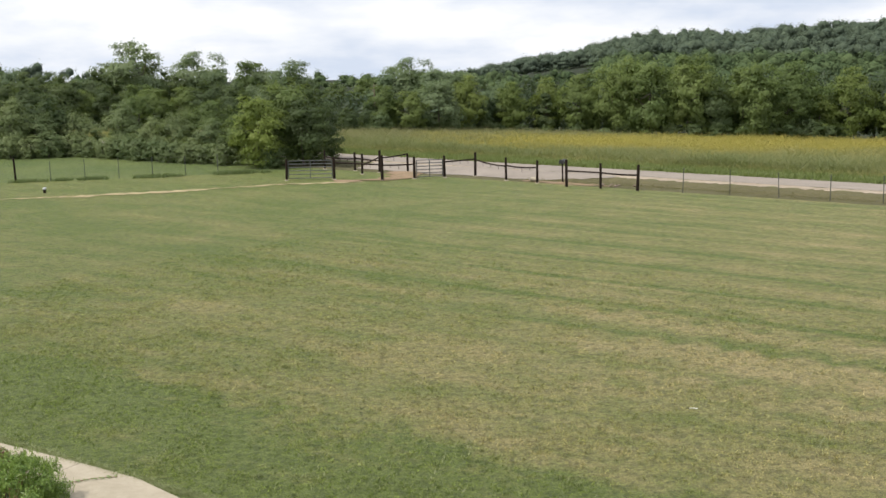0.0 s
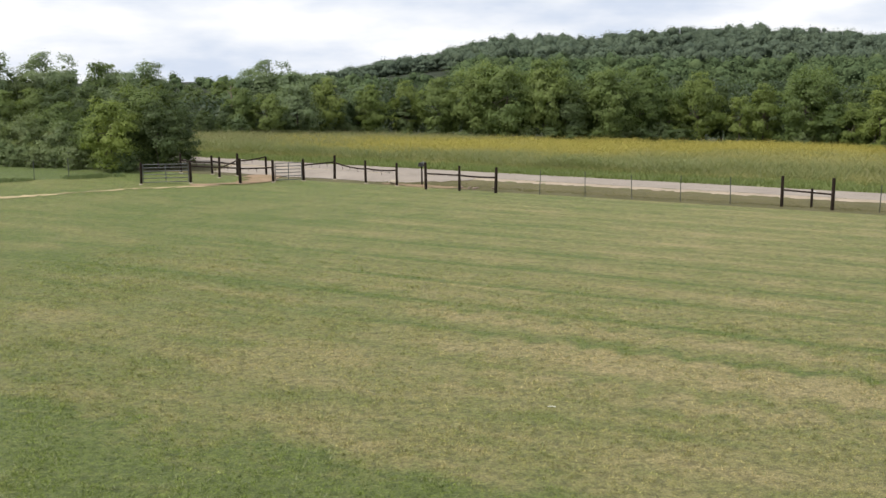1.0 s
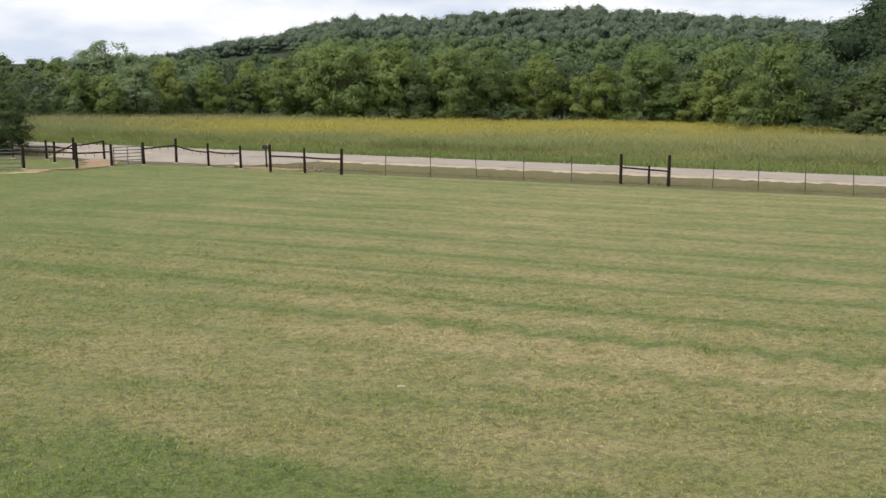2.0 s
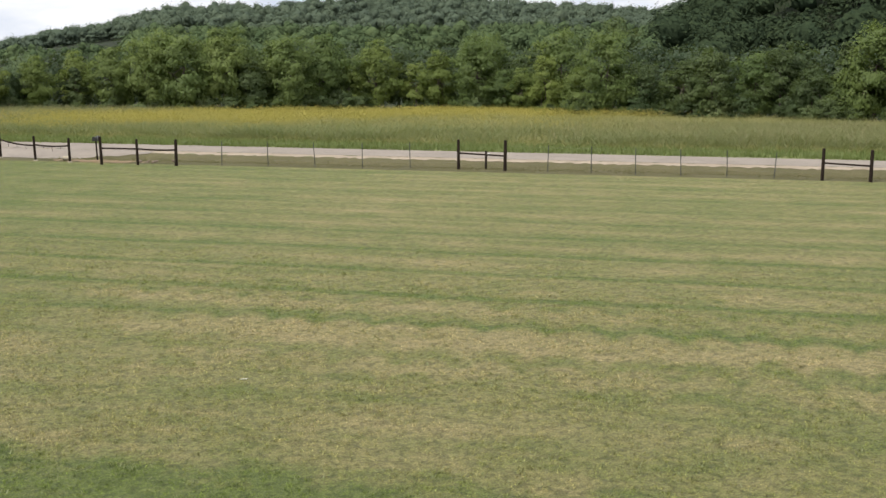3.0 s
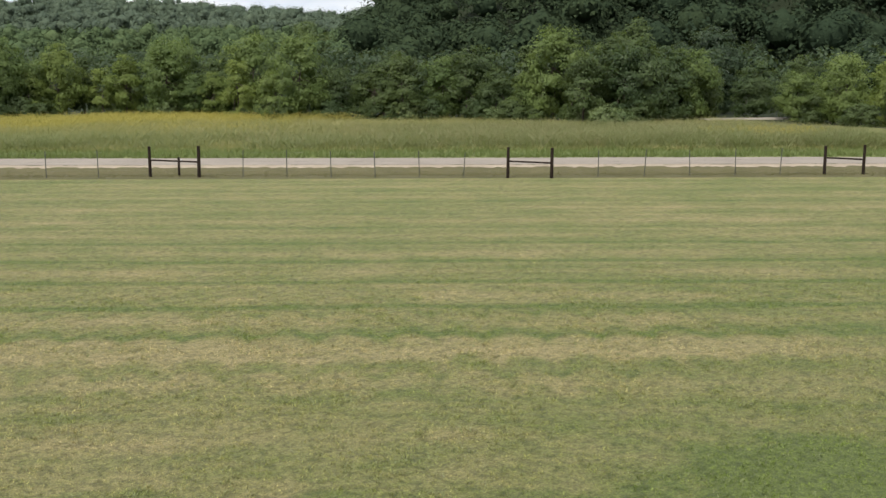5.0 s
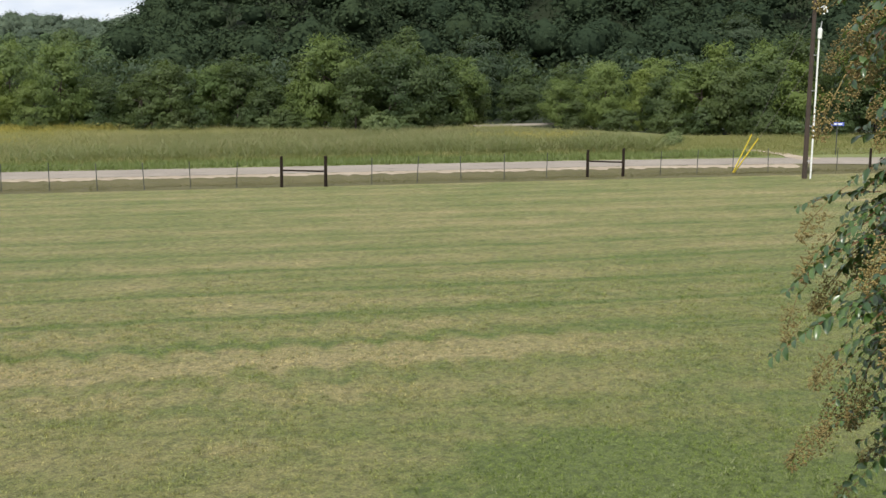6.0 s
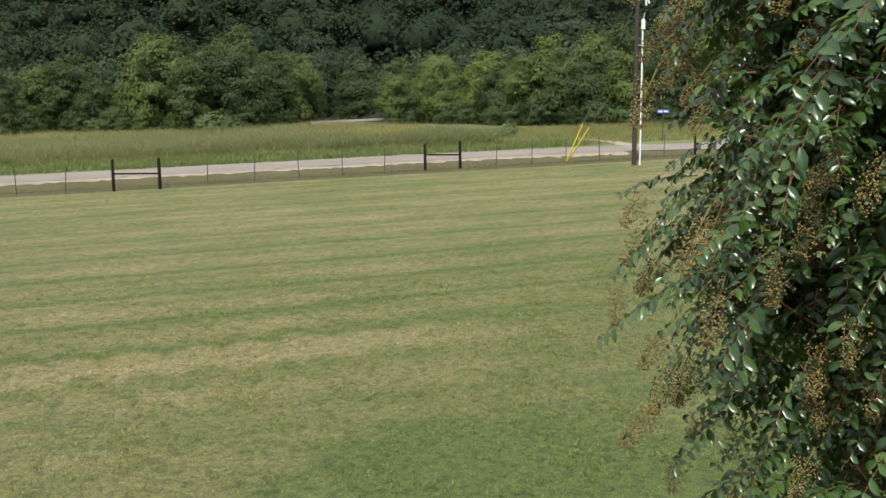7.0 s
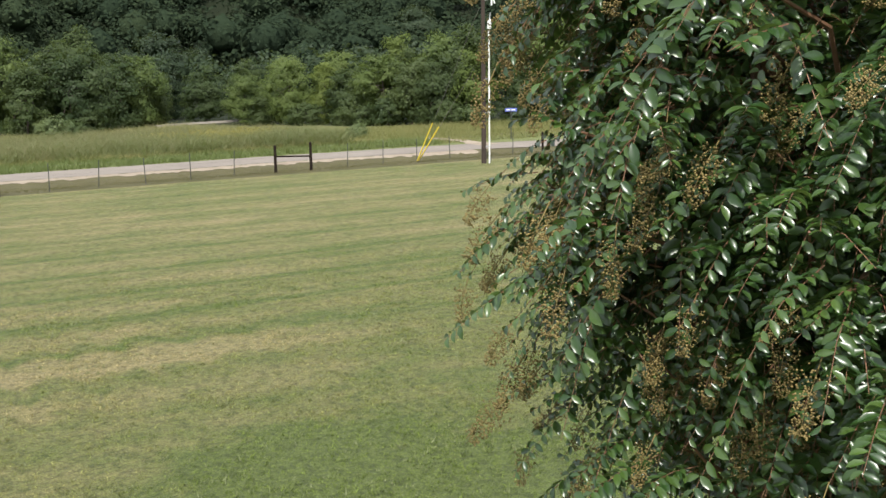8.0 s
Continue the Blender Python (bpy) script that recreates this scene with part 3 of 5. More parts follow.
def make_tree(seed, tall, wide, shape, leaf_mat, label, n=10000, leaf=0.128, category="tree", name="tree", skirt=0.1, group=""):
    """A tree of given height and crown width: a tapered trunk with limbs under a lobed crown."""
    rng = np.random.default_rng(seed)
    tree = thing(name, label, category, group=group)
    main, lobes = [], []
    count = {"round": 15, "open": 12, "cone": 18, "bush": 11, "airy": 24}[shape]
    for i in range(count):
        f = (i + 0.5) / count
        if shape == "cone":
            env = wide * 0.5 * (1.05 - f) ** 0.8
        elif shape == "open":
            env = wide * 0.5 * math.sin(math.pi * min(1, 0.25 + 0.72 * f)) ** 0.7
        else:
            env = wide * 0.5 * math.sqrt(max(0.1, 1 - (1.75 * (f - 0.42)) ** 2))
        a = i * 2.4 + rng.uniform(-0.7, 0.7)
        size = wide * rng.uniform(0.15, 0.27) * (0.7 if shape == "cone" else 1.0)
        rr = max(0.0, env - size * rng.uniform(0.4, 1.1))
        z = tall * (skirt + (0.86 - skirt) * f) + rng.uniform(-0.06, 0.06) * tall
        if shape == "airy":
            d = rng.normal(size=3)
            d *= rng.uniform(0.45, 0.85) / np.linalg.norm(d)
            size = wide * rng.uniform(0.1, 0.16)
            main.append((d[0] * wide * 0.5, d[1] * wide * 0.5, tall * (0.7 + 0.29 * d[2]), size, size * 0.8))
            continue
        main.append((rr * math.cos(a), rr * math.sin(a), z, size, size * rng.uniform(0.6, 0.95)))
    for x, y, z, rx, rz in main:
        lobes.append((x, y, z, rx, rz))
        for k in range(6):
            d = rng.normal(size=3)
            d /= np.linalg.norm(d)
            q = rng.uniform(0.35, 0.62)
            lobes.append((x + d[0] * rx * 0.95, y + d[1] * rx * 0.95, z + abs(d[2]) ** 0.7 * np.sign(d[2] + 0.35) * rz * 0.95, rx * q, rx * q * rng.uniform(0.6, 1.0)))
    if shape in ("open", "airy"):
        n = int(n * 0.7)
    part("trunk", limbs(rng, main, max(0.06, tall * 0.017), tall * 0.62), M_BARK, tree)
    v = crown_leaves(rng, lobes, n, leaf, 0.75, 0.5, 1.2, (0, 0, tall * 0.42, wide * 0.5, wide * 0.5, tall * 0.5), 0.4)
    v[:, 2] = np.maximum(v[:, 2], 0.02)
    inner = main[::3] if shape == "open" else main[::12] if shape == "airy" else main
    part("crown", leafy_mesh("crown", v, leaf_bodies(rng, inner, 0, 0.45)), leaf_mat, tree)
    return tree


KINDS = {}


def plant(kind, x, y, scale=1.0, turn=0.0, squash=1.0):
    """One more tree of a kind; the first of each kind is built, the others are copied."""
    m = pose(x, y, ground_z(x, y) - 0.03, 0, 0, turn) @ Matrix.Diagonal((scale, scale, scale * squash, 1))
    if kind not in KINDS:
        KINDS[kind] = TREES[kind]()
        KINDS[kind].matrix_basis = m
        return KINDS[kind]
    src = KINDS[kind]
    keep = src.matrix_basis.copy()
    src.matrix_basis = Matrix.Identity(4)
    ob = copy_thing(src, m)
    src.matrix_basis = keep
    return ob


HEDGE = "trees along the field edge"
TREES = {
    "round_a": lambda: make_tree(11, 8, 6.2, "round", M_TREE, "leafy green hedgerow tree with rounded crown", group=HEDGE, skirt=0.14),
    "round_b": lambda: make_tree(12, 8, 7.2, "round", M_TREE, "broad green tree with low spreading boughs", group=HEDGE, skirt=0.12),
    "round_c": lambda: make_tree(13, 8, 5.4, "open", M_TREE, "upright green tree with an uneven airy crown", group=HEDGE),
    "lime_a": lambda: make_tree(14, 8, 6.0, "round", M_LIME, "bright yellow-green tree catching the sun", group=HEDGE, skirt=0.14),
    "lime_b": lambda: make_tree(15, 8, 5.2, "open", M_LIME, "slender yellow-green tree with loose branches", group=HEDGE),
    "dark_a": lambda: make_tree(16, 8, 6.6, "round", M_DARK, "dark green dense tree in the wood edge", group=HEDGE, skirt=0.14),
    "shade_a": lambda: make_tree(26, 8, 6.4, "round", M_SHADE, "broad green hedgerow tree in cloud shade", group=HEDGE, skirt=0.1),
    "shade_b": lambda: make_tree(27, 8, 5.6, "open", M_SHADE, "slender green hedgerow tree in cloud shade", group=HEDGE),
    "cedar": lambda: make_tree(17, 8, 4.6, "cone", M_DARK, "dark pointed cedar among the broadleaf trees", group=HEDGE),
    "shrub": lambda: make_tree(18, 2.2, 3.0, "bush", M_SCRUB, "grey-green scrub bush in the tall grass", 3200, 0.08, "bush", "bush", 0.03, "bushes at the field edge"),
    "under": lambda: make_tree(25, 2.6, 3.4, "bush", M_DARK, "dark green undergrowth at the foot of the trees", 2600, 0.1, "bush", "bush", 0.03, "bushes at the field edge"),
    "scrub": lambda: make_tree(19, 4.2, 4.6, "bush", M_SCRUB, "tangled vine-grown thicket of small trees", 10000, 0.08, "thicket", "thicket", 0.04, "thickets by the meadow"),
    "tall_open": lambda: make_tree(20, 9, 7.4, "airy", M_HAZED, "tall pale green tree with sky through its crown", 11500, 0.12, skirt=0.25),
    "pale_a": lambda: make_tree(22, 8, 6.4, "round", M_HAZED, "pale hazy green tree behind the meadow", group="trees behind the meadow"),
    "pale_b": lambda: make_tree(23, 8, 5.6, "round", M_HAZED, "rounded tree greyed by haze behind the meadow", group="trees behind the meadow", skirt=0.16),
    "lime_c": lambda: make_tree(24, 8, 5.8, "round", M_YOUNG, "bright yellow-green young tree beside the field gate", 9000, 0.12),
    "oak": lambda: make_tree(21, 12, 10, "round", M_OAK, "great dark oak standing behind the hedgerow", 15000, 0.17),
}

def edge_line(step):
    """Places at even steps along the foot of the wood."""
    pts = [np.array(p, float) for p in zip(EDGE_U, EDGE_S)]
    out, left = [], 0.0
    for a, b in zip(pts, pts[1:]):
        L = np.linalg.norm(b - a)
        d = (b - a) / L
        while left < L:
            p = a + d * left
            side = np.array([smooth(58, 70, p[0]), 1.0 - 0.8 * smooth(62, 72, p[0])])
            out.append((p, side / np.linalg.norm(side)))
            left += step
        left -= L
    return out


def build_hedgerow():
    rng = random.Random(5)
    mix = ["round_a", "round_b", "lime_a", "round_c", "round_a", "lime_b", "round_b", "dark_a", "lime_a", "round_b"]
    for row, (step, back, scale) in enumerate(((3.7, 2.5, 0.88), (5.4, 7.0, 1.02))):
        for i, (p, side) in enumerate(edge_line(step)):
            q = p + side * (back + rng.uniform(-1.2, 1.2)) + np.array([rng.uniform(-1, 1), 0])
            if row < 2 and 59 < q[0] < 67 and q[1] > 60:
                continue
            x, y = us(*q)
            kind = mix[rng.randrange(len(mix))]
            # darker kinds carry the painted cloud shade along this stretch
            if 20 < q[0] < 54 and rng.random() < 0.72:
                kind = rng.choice(["shade_a", "shade_a", "shade_b", "dark_a"])
            elif q[0] < -36 and rng.random() < 0.6:
                kind = rng.choice(["pale_a", "pale_b"])
            if q[0] >= 54 and rng.random() < 0.7:
                kind = rng.choice(["dark_a", "dark_a", "shade_a", "round_a"])
            if 20 < q[0] < 54 and kind[:4] == "lime" and rng.random() < 0.5:
                kind = "shade_a"
            if q[0] < -46:
                kind = rng.choice(["pale_b", "dark_a", "round_a"])
            if row < 2 and rng.random() < 0.04:
                kind = "cedar"
            k = scale * rng.uniform(0.74, 1.1) * (0.9 if q[0] > 66 else 0.52 if q[0] < -46 else 0.78 if q[0] < -36 else 1.0)
            plant(kind, x, y, k, rng.uniform(0, 360), rng.uniform(0.9, 1.3))
    for i, (p, side) in enumerate(edge_line(2.6)):
        if rng.random() < 0.8 and not (59 < p[0] < 66):
            q = p + side * rng.uniform(-0.2, 1.8)
            x, y = us(*q)
            plant("shrub" if rng.random() < 0.18 else "under", x, y, rng.uniform(0.5, 1.05), rng.uniform(0, 360), rng.uniform(0.8, 1.3))


def az(deg, d):
    return d * math.sin(radians(deg)), d * math.cos(radians(deg))


def build_landmarks():
    rng = random.Random(8)
    for a, d, kind, k in ((-1.5, 172, "tall_open", 1.15), (10.6, 150, "cedar", 1.18), (30.4, 235, "dark_a", 1.7), (49.6, 165, "oak", 1.02),
                          (66.5, 190, "oak", 1.0), (47.8, 172, "oak", 0.85), (-14.1, 128, "tall_open", 1.07), (-11.4, 130, "tall_open", 0.98), (-9.0, 132, "round_c", 1.05),
                          (-7.3, 130, "tall_open", 0.9), (61.5, 215, "oak", 1.12), (55.5, 205, "dark_a", 1.35), (44.5, 196, "round_b", 1.1), (24.3, 160, "lime_b", 1.12), (26.8, 158, "lime_a", 1.1), (29.0, 190, "dark_a", 1.2)):
        plant(kind, *az(a, d), k, rng.uniform(0, 360))
    # wood behind the meadow
    for a in np.arange(-27, -7.2, 1.15):
        for d, kind, k in ((118, rng.choice(["round_a", "dark_a", "dark_a", "pale_b"]), 0.66), (131, rng.choice(["pale_a", "dark_a", "pale_b", "lime_b"]), 0.83)):
            plant(kind, *az(a + rng.uniform(-0.4, 0.4), d + rng.uniform(-4, 4)), k * rng.uniform(0.85, 1.12), rng.uniform(0, 360))
    for a in np.arange(-7.6, 1.5, 0.8):
        k = float(np.interp(a, [-7, -4.5, -2.6, 2], [0.72, 0.66, 1.0, 0.9]))
        plant(rng.choice(["pale_a", "dark_a", "pale_b", "round_a"]), *az(a + rng.uniform(-0.2, 0.2), 143 + rng.uniform(-5, 5)), k * rng.uniform(0.9, 1.08), rng.uniform(0, 360))
    # thickets along the meadow fence
    foot = [(-38, 86), (-31, 84.5), (-26, 86), (-18, 80.5), (-13.6, 78.2)]
    for i in range(len(foot) - 1):
        (x0, y0), (x1, y1) = foot[i], foot[i + 1]
        n = max(2, int(math.hypot(x1 - x0, y1 - y0) / 2.6))
        for k in range(n):
            f = k / n
            plant("scrub", x0 + (x1 - x0) * f + rng.uniform(-0.6, 0.6), y0 + (y1 - y0) * f + rng.uniform(-0.3, 1.6),
                  rng.uniform(0.52, 0.82), rng.uniform(0, 360), rng.uniform(0.85, 1.2))
    for k in range(21):
        x = -36 + k * 1.08
        y = float(np.interp(x, [p[0] for p in foot], [p[1] for p in foot])) - 0.6
        plant("shrub", x + rng.uniform(-0.4, 0.4), y + rng.uniform(-0.4, 0.4), rng.uniform(0.55, 0.85), rng.uniform(0, 360))
    for x, y, kind, k in ((-11.7, 75.6, "lime_c", 0.6), (-9.0, 76.9, "dark_a", 0.56), (-10.2, 78.8, "round_b", 0.66), (-8.6, 79.2, "dark_a", 0.64), (-12.9, 78.0, "round_a", 0.46),
                          (-11.4, 81.5, "dark_a", 0.7), (-16.2, 83.5, "round_a", 0.58), (-22, 86.5, "round_c", 0.6), (-29, 87.5, "dark_a", 0.56)):
        plant(kind, x, y, k, rng.uniform(0, 360))
    # bushes standing out in the tall grass
    for u, s, k in ((-24.9, -1.0, 0.7), (45.5, 50, 0.95), (47.5, 51.5, 0.75), (60, 18, 0.4), (61.5, 20.5, 0.5), (-30, 56, 0.6)):
        plant("shrub", *us(u, s), k, rng.uniform(0, 360))


build_hedgerow()
build_landmarks()


def bare_trunk():
    """A slim dead trunk standing at the far edge of the field."""
    x, y = az(-3.2, 128)
    b = thing("dead_tree", "slim grey dead trunk before the dark wood", "tree", (x, y, ground_z(x, y)))
    part("trunk", Shape().tube([(0, 0, -0.2), (0.05, 0, 2.6), (-0.03, 0, 5.4)], [0.12, 0.09, 0.05], 8), M_STONE, b)
    for z, d, l in ((3.6, 0.6, 0.9), (4.4, -0.5, 0.7), (4.9, 0.3, 0.5)):
        part("branch", Shape().tube([(0, 0, z), (d, 0.1, z + l)], [0.04, 0.015], 5), M_STONE, b)


bare_trunk()


def forest(name, label, seed, count, az_lo, az_hi, d_lo, d_hi, width, n, leaf, material, lumps=4, solid_=1, core=0.6):
    """A far wood: many rounded crowns, each a few leafy lumps fringed with sprays, in one mesh."""
    rng = np.random.default_rng(seed)
    a = np.radians(rng.uniform(az_lo, az_hi, count))
    d = np.sqrt(rng.uniform(d_lo ** 2, d_hi ** 2, count))
    x, y = d * np.sin(a), d * np.cos(a)
    z = height(x, y)
    out, bv, bt, nb = [], [], [], 0
    for i in range(count):
        w = width * rng.uniform(0.55, 1.4)
        h = w * rng.uniform(0.85, 1.3)
        lobes = [(x[i], y[i], z[i] + h * 0.7, w * 0.42, h * 0.36)]
        for k in range(lumps):
            b = k * 6.283 / lumps + rng.uniform(-0.5, 0.5)
            r = w * rng.uniform(0.22, 0.42)
            lobes.append((x[i] + math.cos(b) * r, y[i] + math.sin(b) * r, z[i] + h * rng.uniform(0.25, 0.8), w * rng.uniform(0.2, 0.34), h * rng.uniform(0.18, 0.28)))
        out.append(crown_leaves(rng, lobes, n, leaf, 1.0, 0.66, 1.03, (x[i], y[i], z[i] + h * 0.4, 1, 1, 1), 0.3))
        v, f = leaf_bodies(rng, lobes[:solid_], 0, core)
        bv.append(v)
        bt.append(f + nb)
        nb += len(v)
    me = leafy_mesh(name, np.concatenate(out), (np.concatenate(bv), np.concatenate(bt)))
    solid(name, me, material, label, "woodland", kind="stuff")


def backing_wood():
    """The wood behind the hedgerow trees, seen in the gaps between them."""
    rng = np.random.default_rng(35)
    out = []
    for p, side in edge_line(3.0):
        for k in range(3):
            q = p + side * (12 + 9 * k + rng.uniform(-3, 3))
            x, y = us(*q)
            if 60 < q[0] < 66 and k == 0:
                continue
            h = (rng.uniform(6.0, 8.0) + 0.5 * k) * (0.5 if q[0] < -46 else 0.75 if q[0] < -38 else 1.0)
            lobes = [(x + rng.uniform(-2, 2), y + rng.uniform(-2, 2), ground_z(x, y) + h * f, rng.uniform(1.3, 2.1), rng.uniform(1.0, 1.6)) for f in (0.15, 0.35, 0.5, 0.65, 0.8, 0.9)]
            out.append(crown_leaves(rng, lobes, 360, 0.24))
    # the dark leaf colour stands in for shade behind the hedgerow
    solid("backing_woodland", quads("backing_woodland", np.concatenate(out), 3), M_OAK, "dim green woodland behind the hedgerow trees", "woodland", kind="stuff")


backing_wood()
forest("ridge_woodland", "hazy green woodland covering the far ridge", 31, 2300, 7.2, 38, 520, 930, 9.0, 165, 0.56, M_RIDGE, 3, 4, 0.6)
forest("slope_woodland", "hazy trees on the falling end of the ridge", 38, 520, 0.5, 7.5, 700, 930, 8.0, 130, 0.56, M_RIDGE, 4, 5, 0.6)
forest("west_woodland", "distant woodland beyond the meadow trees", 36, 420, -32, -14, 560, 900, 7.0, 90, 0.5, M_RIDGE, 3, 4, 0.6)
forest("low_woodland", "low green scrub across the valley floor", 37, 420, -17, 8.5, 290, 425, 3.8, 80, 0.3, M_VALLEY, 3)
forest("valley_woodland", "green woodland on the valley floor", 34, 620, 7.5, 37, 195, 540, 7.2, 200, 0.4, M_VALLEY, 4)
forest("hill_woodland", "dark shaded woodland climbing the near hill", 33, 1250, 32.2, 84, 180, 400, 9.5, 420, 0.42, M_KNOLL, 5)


# ---------------------------------------------------------------- grass and flowers
def blades(rng, x, y, z, tall, wide, per, lean=0.35, spread=0.25):
    """Tufts of narrow bent blades, each two triangles long."""
    n = len(x)
    k = n * per
    bx = np.repeat(x, per) + rng.normal(0, spread, k)
    by = np.repeat(y, per) + rng.normal(0, spread, k)
    bz = np.repeat(z, per)
    h = np.repeat(tall, per) * rng.uniform(0.55, 1.15, k)
    a = rng.uniform(0, 6.283, k)
    w = wide * rng.uniform(0.6, 1.3, k)
    lx, ly = rng.normal(0, lean, k) * h, rng.normal(0, lean, k) * h
    base = np.stack([bx, by, bz], -1)
    side = np.stack([np.cos(a) * w, np.sin(a) * w, 0 * a], -1)
    tip = base + np.stack([lx, ly, h], -1)
    return np.stack([base - side, base + side, tip], 1).reshape(-1, 3)


def field_places(rng, n, u0, u1, s0, s1, power=1.6):
    u = rng.uniform(u0, u1, n)
    s = s0 + (s1 - s0) * rng.uniform(0, 1, n) ** power
    ok = s < np.interp(u, EDGE_U, EDGE_S) + 1.5
    ok &= ~((u > 57) & (s < 19))
    u, s = u[ok], s[ok]
    return u, s, A0[0] + u * UD[0] + s * ND[0], A0[1] + u * UD[1] + s * ND[1]


def build_field():
    rng = np.random.default_rng(41)
    def swell_of(u, s):
        return np.array([noise.noise((a * 0.09, b * 0.13, 3.1)) + 0.7 * noise.noise((a * 0.33, b * 0.4, 5.1)) for a, b in zip(u, s)])

    u, s, x, y = field_places(rng, 60000, -62, 60, 11.6, 80, 1.5)
    tall = (0.7 + 0.42 * swell_of(u, s)) * (0.6 + 0.4 * smooth(11, 16, s))
    solid("tall_grass", quads("tall_grass", blades(rng, x, y, height(x, y), tall * 0.85, 0.03, 5, 1.25, 0.5), 3), M_TALL,
          "uncut green and straw-coloured meadow grass", "grass", kind="stuff")
    # tussocks along the field front, taller and browner towards the road corner
    u, s, x, y = field_places(rng, 9000, -40, 57, 12.2, 22, 1.6)
    lump = swell_of(u, s)
    k = lump > rng.uniform(-0.5, 0.35, len(u))
    u, s, x, y, lump = u[k], s[k], x[k], y[k], lump[k]
    solid("tussock_grass", quads("tussock_grass", blades(rng, x, y, height(x, y), 0.75 + 0.45 * np.clip(lump, 0, 1) + 0.35 * smooth(25, 50, u), 0.034, 7, 0.95, 0.35), 3), M_TUSSOCK,
          "coarse grey-green tussocks along the field front", "grass", kind="stuff")
    u, s, x, y = field_places(rng, 17000, 14, 58, 13, 42, 1.3)
    k = rng.uniform(0, 1, len(u)) < (smooth(14, 44, u) + 0.08) * (0.55 + 0.6 * swell_of(u, s))
    u2, s2, x2, y2 = field_places(rng, 7000, -56, -24, 16, 58, 1.0)
    x, y = np.concatenate([x[k], x2]), np.concatenate([y[k], y2])
    solid("seeding_grass", quads("seeding_grass", blades(rng, x, y, height(x, y), np.full(len(x), 1.05), 0.028, 6, 0.95, 0.45), 3), M_REED,
          "tall brown seeding grass along the field front", "grass", kind="stuff")
    # goldenrod heads: sprays of small yellow flakes on the meadow
    u, s, x, y = field_places(rng, 90000, -44, 56, 15, 80, 0.95)
    patch = np.array([noise.noise((a * 0.05, b * 0.05, 7.7)) + 0.7 * noise.noise((a * 0.16, b * 0.22, 1.7)) + 0.4 * noise.noise((a * 0.6, b * 0.6, 4.7)) for a, b in zip(u, s)])
    k = patch + 0.007 * (s - 29) - 1.25 * smooth(12, 32, u) + 0.45 * smooth(42, 50, u) - 0.8 * smooth(-20, -36, u) > rng.uniform(-0.2, 0.25, len(u))
    x, y = x[k], y[k]
    n = len(x)
    z = height(x, y) + rng.uniform(0.35, 0.95, n)
    lob = np.stack([x, y, z], -1)
    c = np.repeat(lob, 7, 0) + rng.normal(size=(7 * n, 3)) * np.array([0.45, 0.45, 0.15])
    nrm = rng.normal(size=(7 * n, 3)) + np.array([0, 0, 0.8])
    nrm /= np.linalg.norm(nrm, axis=1)[:, None]
    a = np.cross(nrm, rng.normal(size=(7 * n, 3)))
    a /= np.linalg.norm(a, axis=1)[:, None]
    b = np.cross(nrm, a)
    q = np.stack([c + a * 0.05, c + b * 0.03, c - a * 0.05, c - b * 0.03], 1).reshape(-1, 3)
    solid("goldenrod", quads("goldenrod", q), M_GOLD, "patches of yellow goldenrod in flower", "wildflowers", kind="stuff")
    # weeds on the verge and along the fences
    u = rng.uniform(-45, 62, 6000)
    s = 8.7 + rng.uniform(0, 1, 6000) ** 1.3 * 3.2
    x, y = A0[0] + u * UD[0] + s * ND[0], A0[1] + u * UD[1] + s * ND[1]
    solid("verge_weeds", quads("verge_weeds", blades(rng, x, y, height(x, y), np.full(6000, 0.3), 0.035, 6, 0.5, 0.15), 3), M_WEED,
          "low green weeds on the roadside verge", "weeds", kind="stuff")
    u, s = rng.uniform(56, 88, 9000), 8.9 + rng.uniform(0, 1, 9000) ** 1.2 * 20
    k = s < np.interp(u, EDGE_U, EDGE_S) + 2
    u, s = u[k], s[k]
    x, y = A0[0] + u * UD[0] + s * ND[0], A0[1] + u * UD[1] + s * ND[1]
    tall = 0.12 + 0.02 * np.clip(s - 9, 0, 20)
    solid("rough_grass", quads("rough_grass", blades(rng, x, y, height(x, y), tall, 0.025, 5, 0.6, 0.25), 3), M_TALL,
          "rough uncut grass beyond the road corner", "grass", kind="stuff")
    u = rng.uniform(-8, 66, 5000)
    s = rng.uniform(0.7, 3.9, 5000)
    x, y = A0[0] + u * UD[0] + s * ND[0], A0[1] + u * UD[1] + s * ND[1]
    solid("ditch_grass", quads("ditch_grass", blades(rng, x, y, height(x, y), np.full(5000, 0.055), 0.02, 6, 0.9, 0.3), 3), M_STUBBLE,
          "dull uncut grass in the roadside ditch", "grass", kind="stuff")
    x = np.interp(rng.uniform(0, 1, 1500), [0, 0.35, 1], [-26, -17, -11]) + rng.normal(0, 0.15, 1500)
    y = np.interp(x, [-26, -17, -11.6], [68.6, 70.9, 72.7]) + rng.normal(0, 0.18, 1500)
    k = np.array([noise.noise((a * 0.9, b * 0.3, 6.6)) for a, b in zip(x, y)]) > rng.uniform(-0.25, 0.35, 1500)
    x, y = x[k], y[k]
    solid("fence_weeds", quads("fence_weeds", blades(rng, x, y, 0 * x, np.full(len(x), 0.24), 0.025, 7, 0.7, 0.15), 3), M_SCRUB,
          "dark weeds growing under the wire fence", "weeds", kind="stuff")
    # longer grass left along the edge of the footpath
    u = rng.uniform(2.5, 17.5, 2600)
    s = -42.97 + np.abs(rng.normal(0, 0.07, 2600)) - 0.1 * np.sin(u * 2.3) ** 2 * rng.uniform(0, 1, 2600)
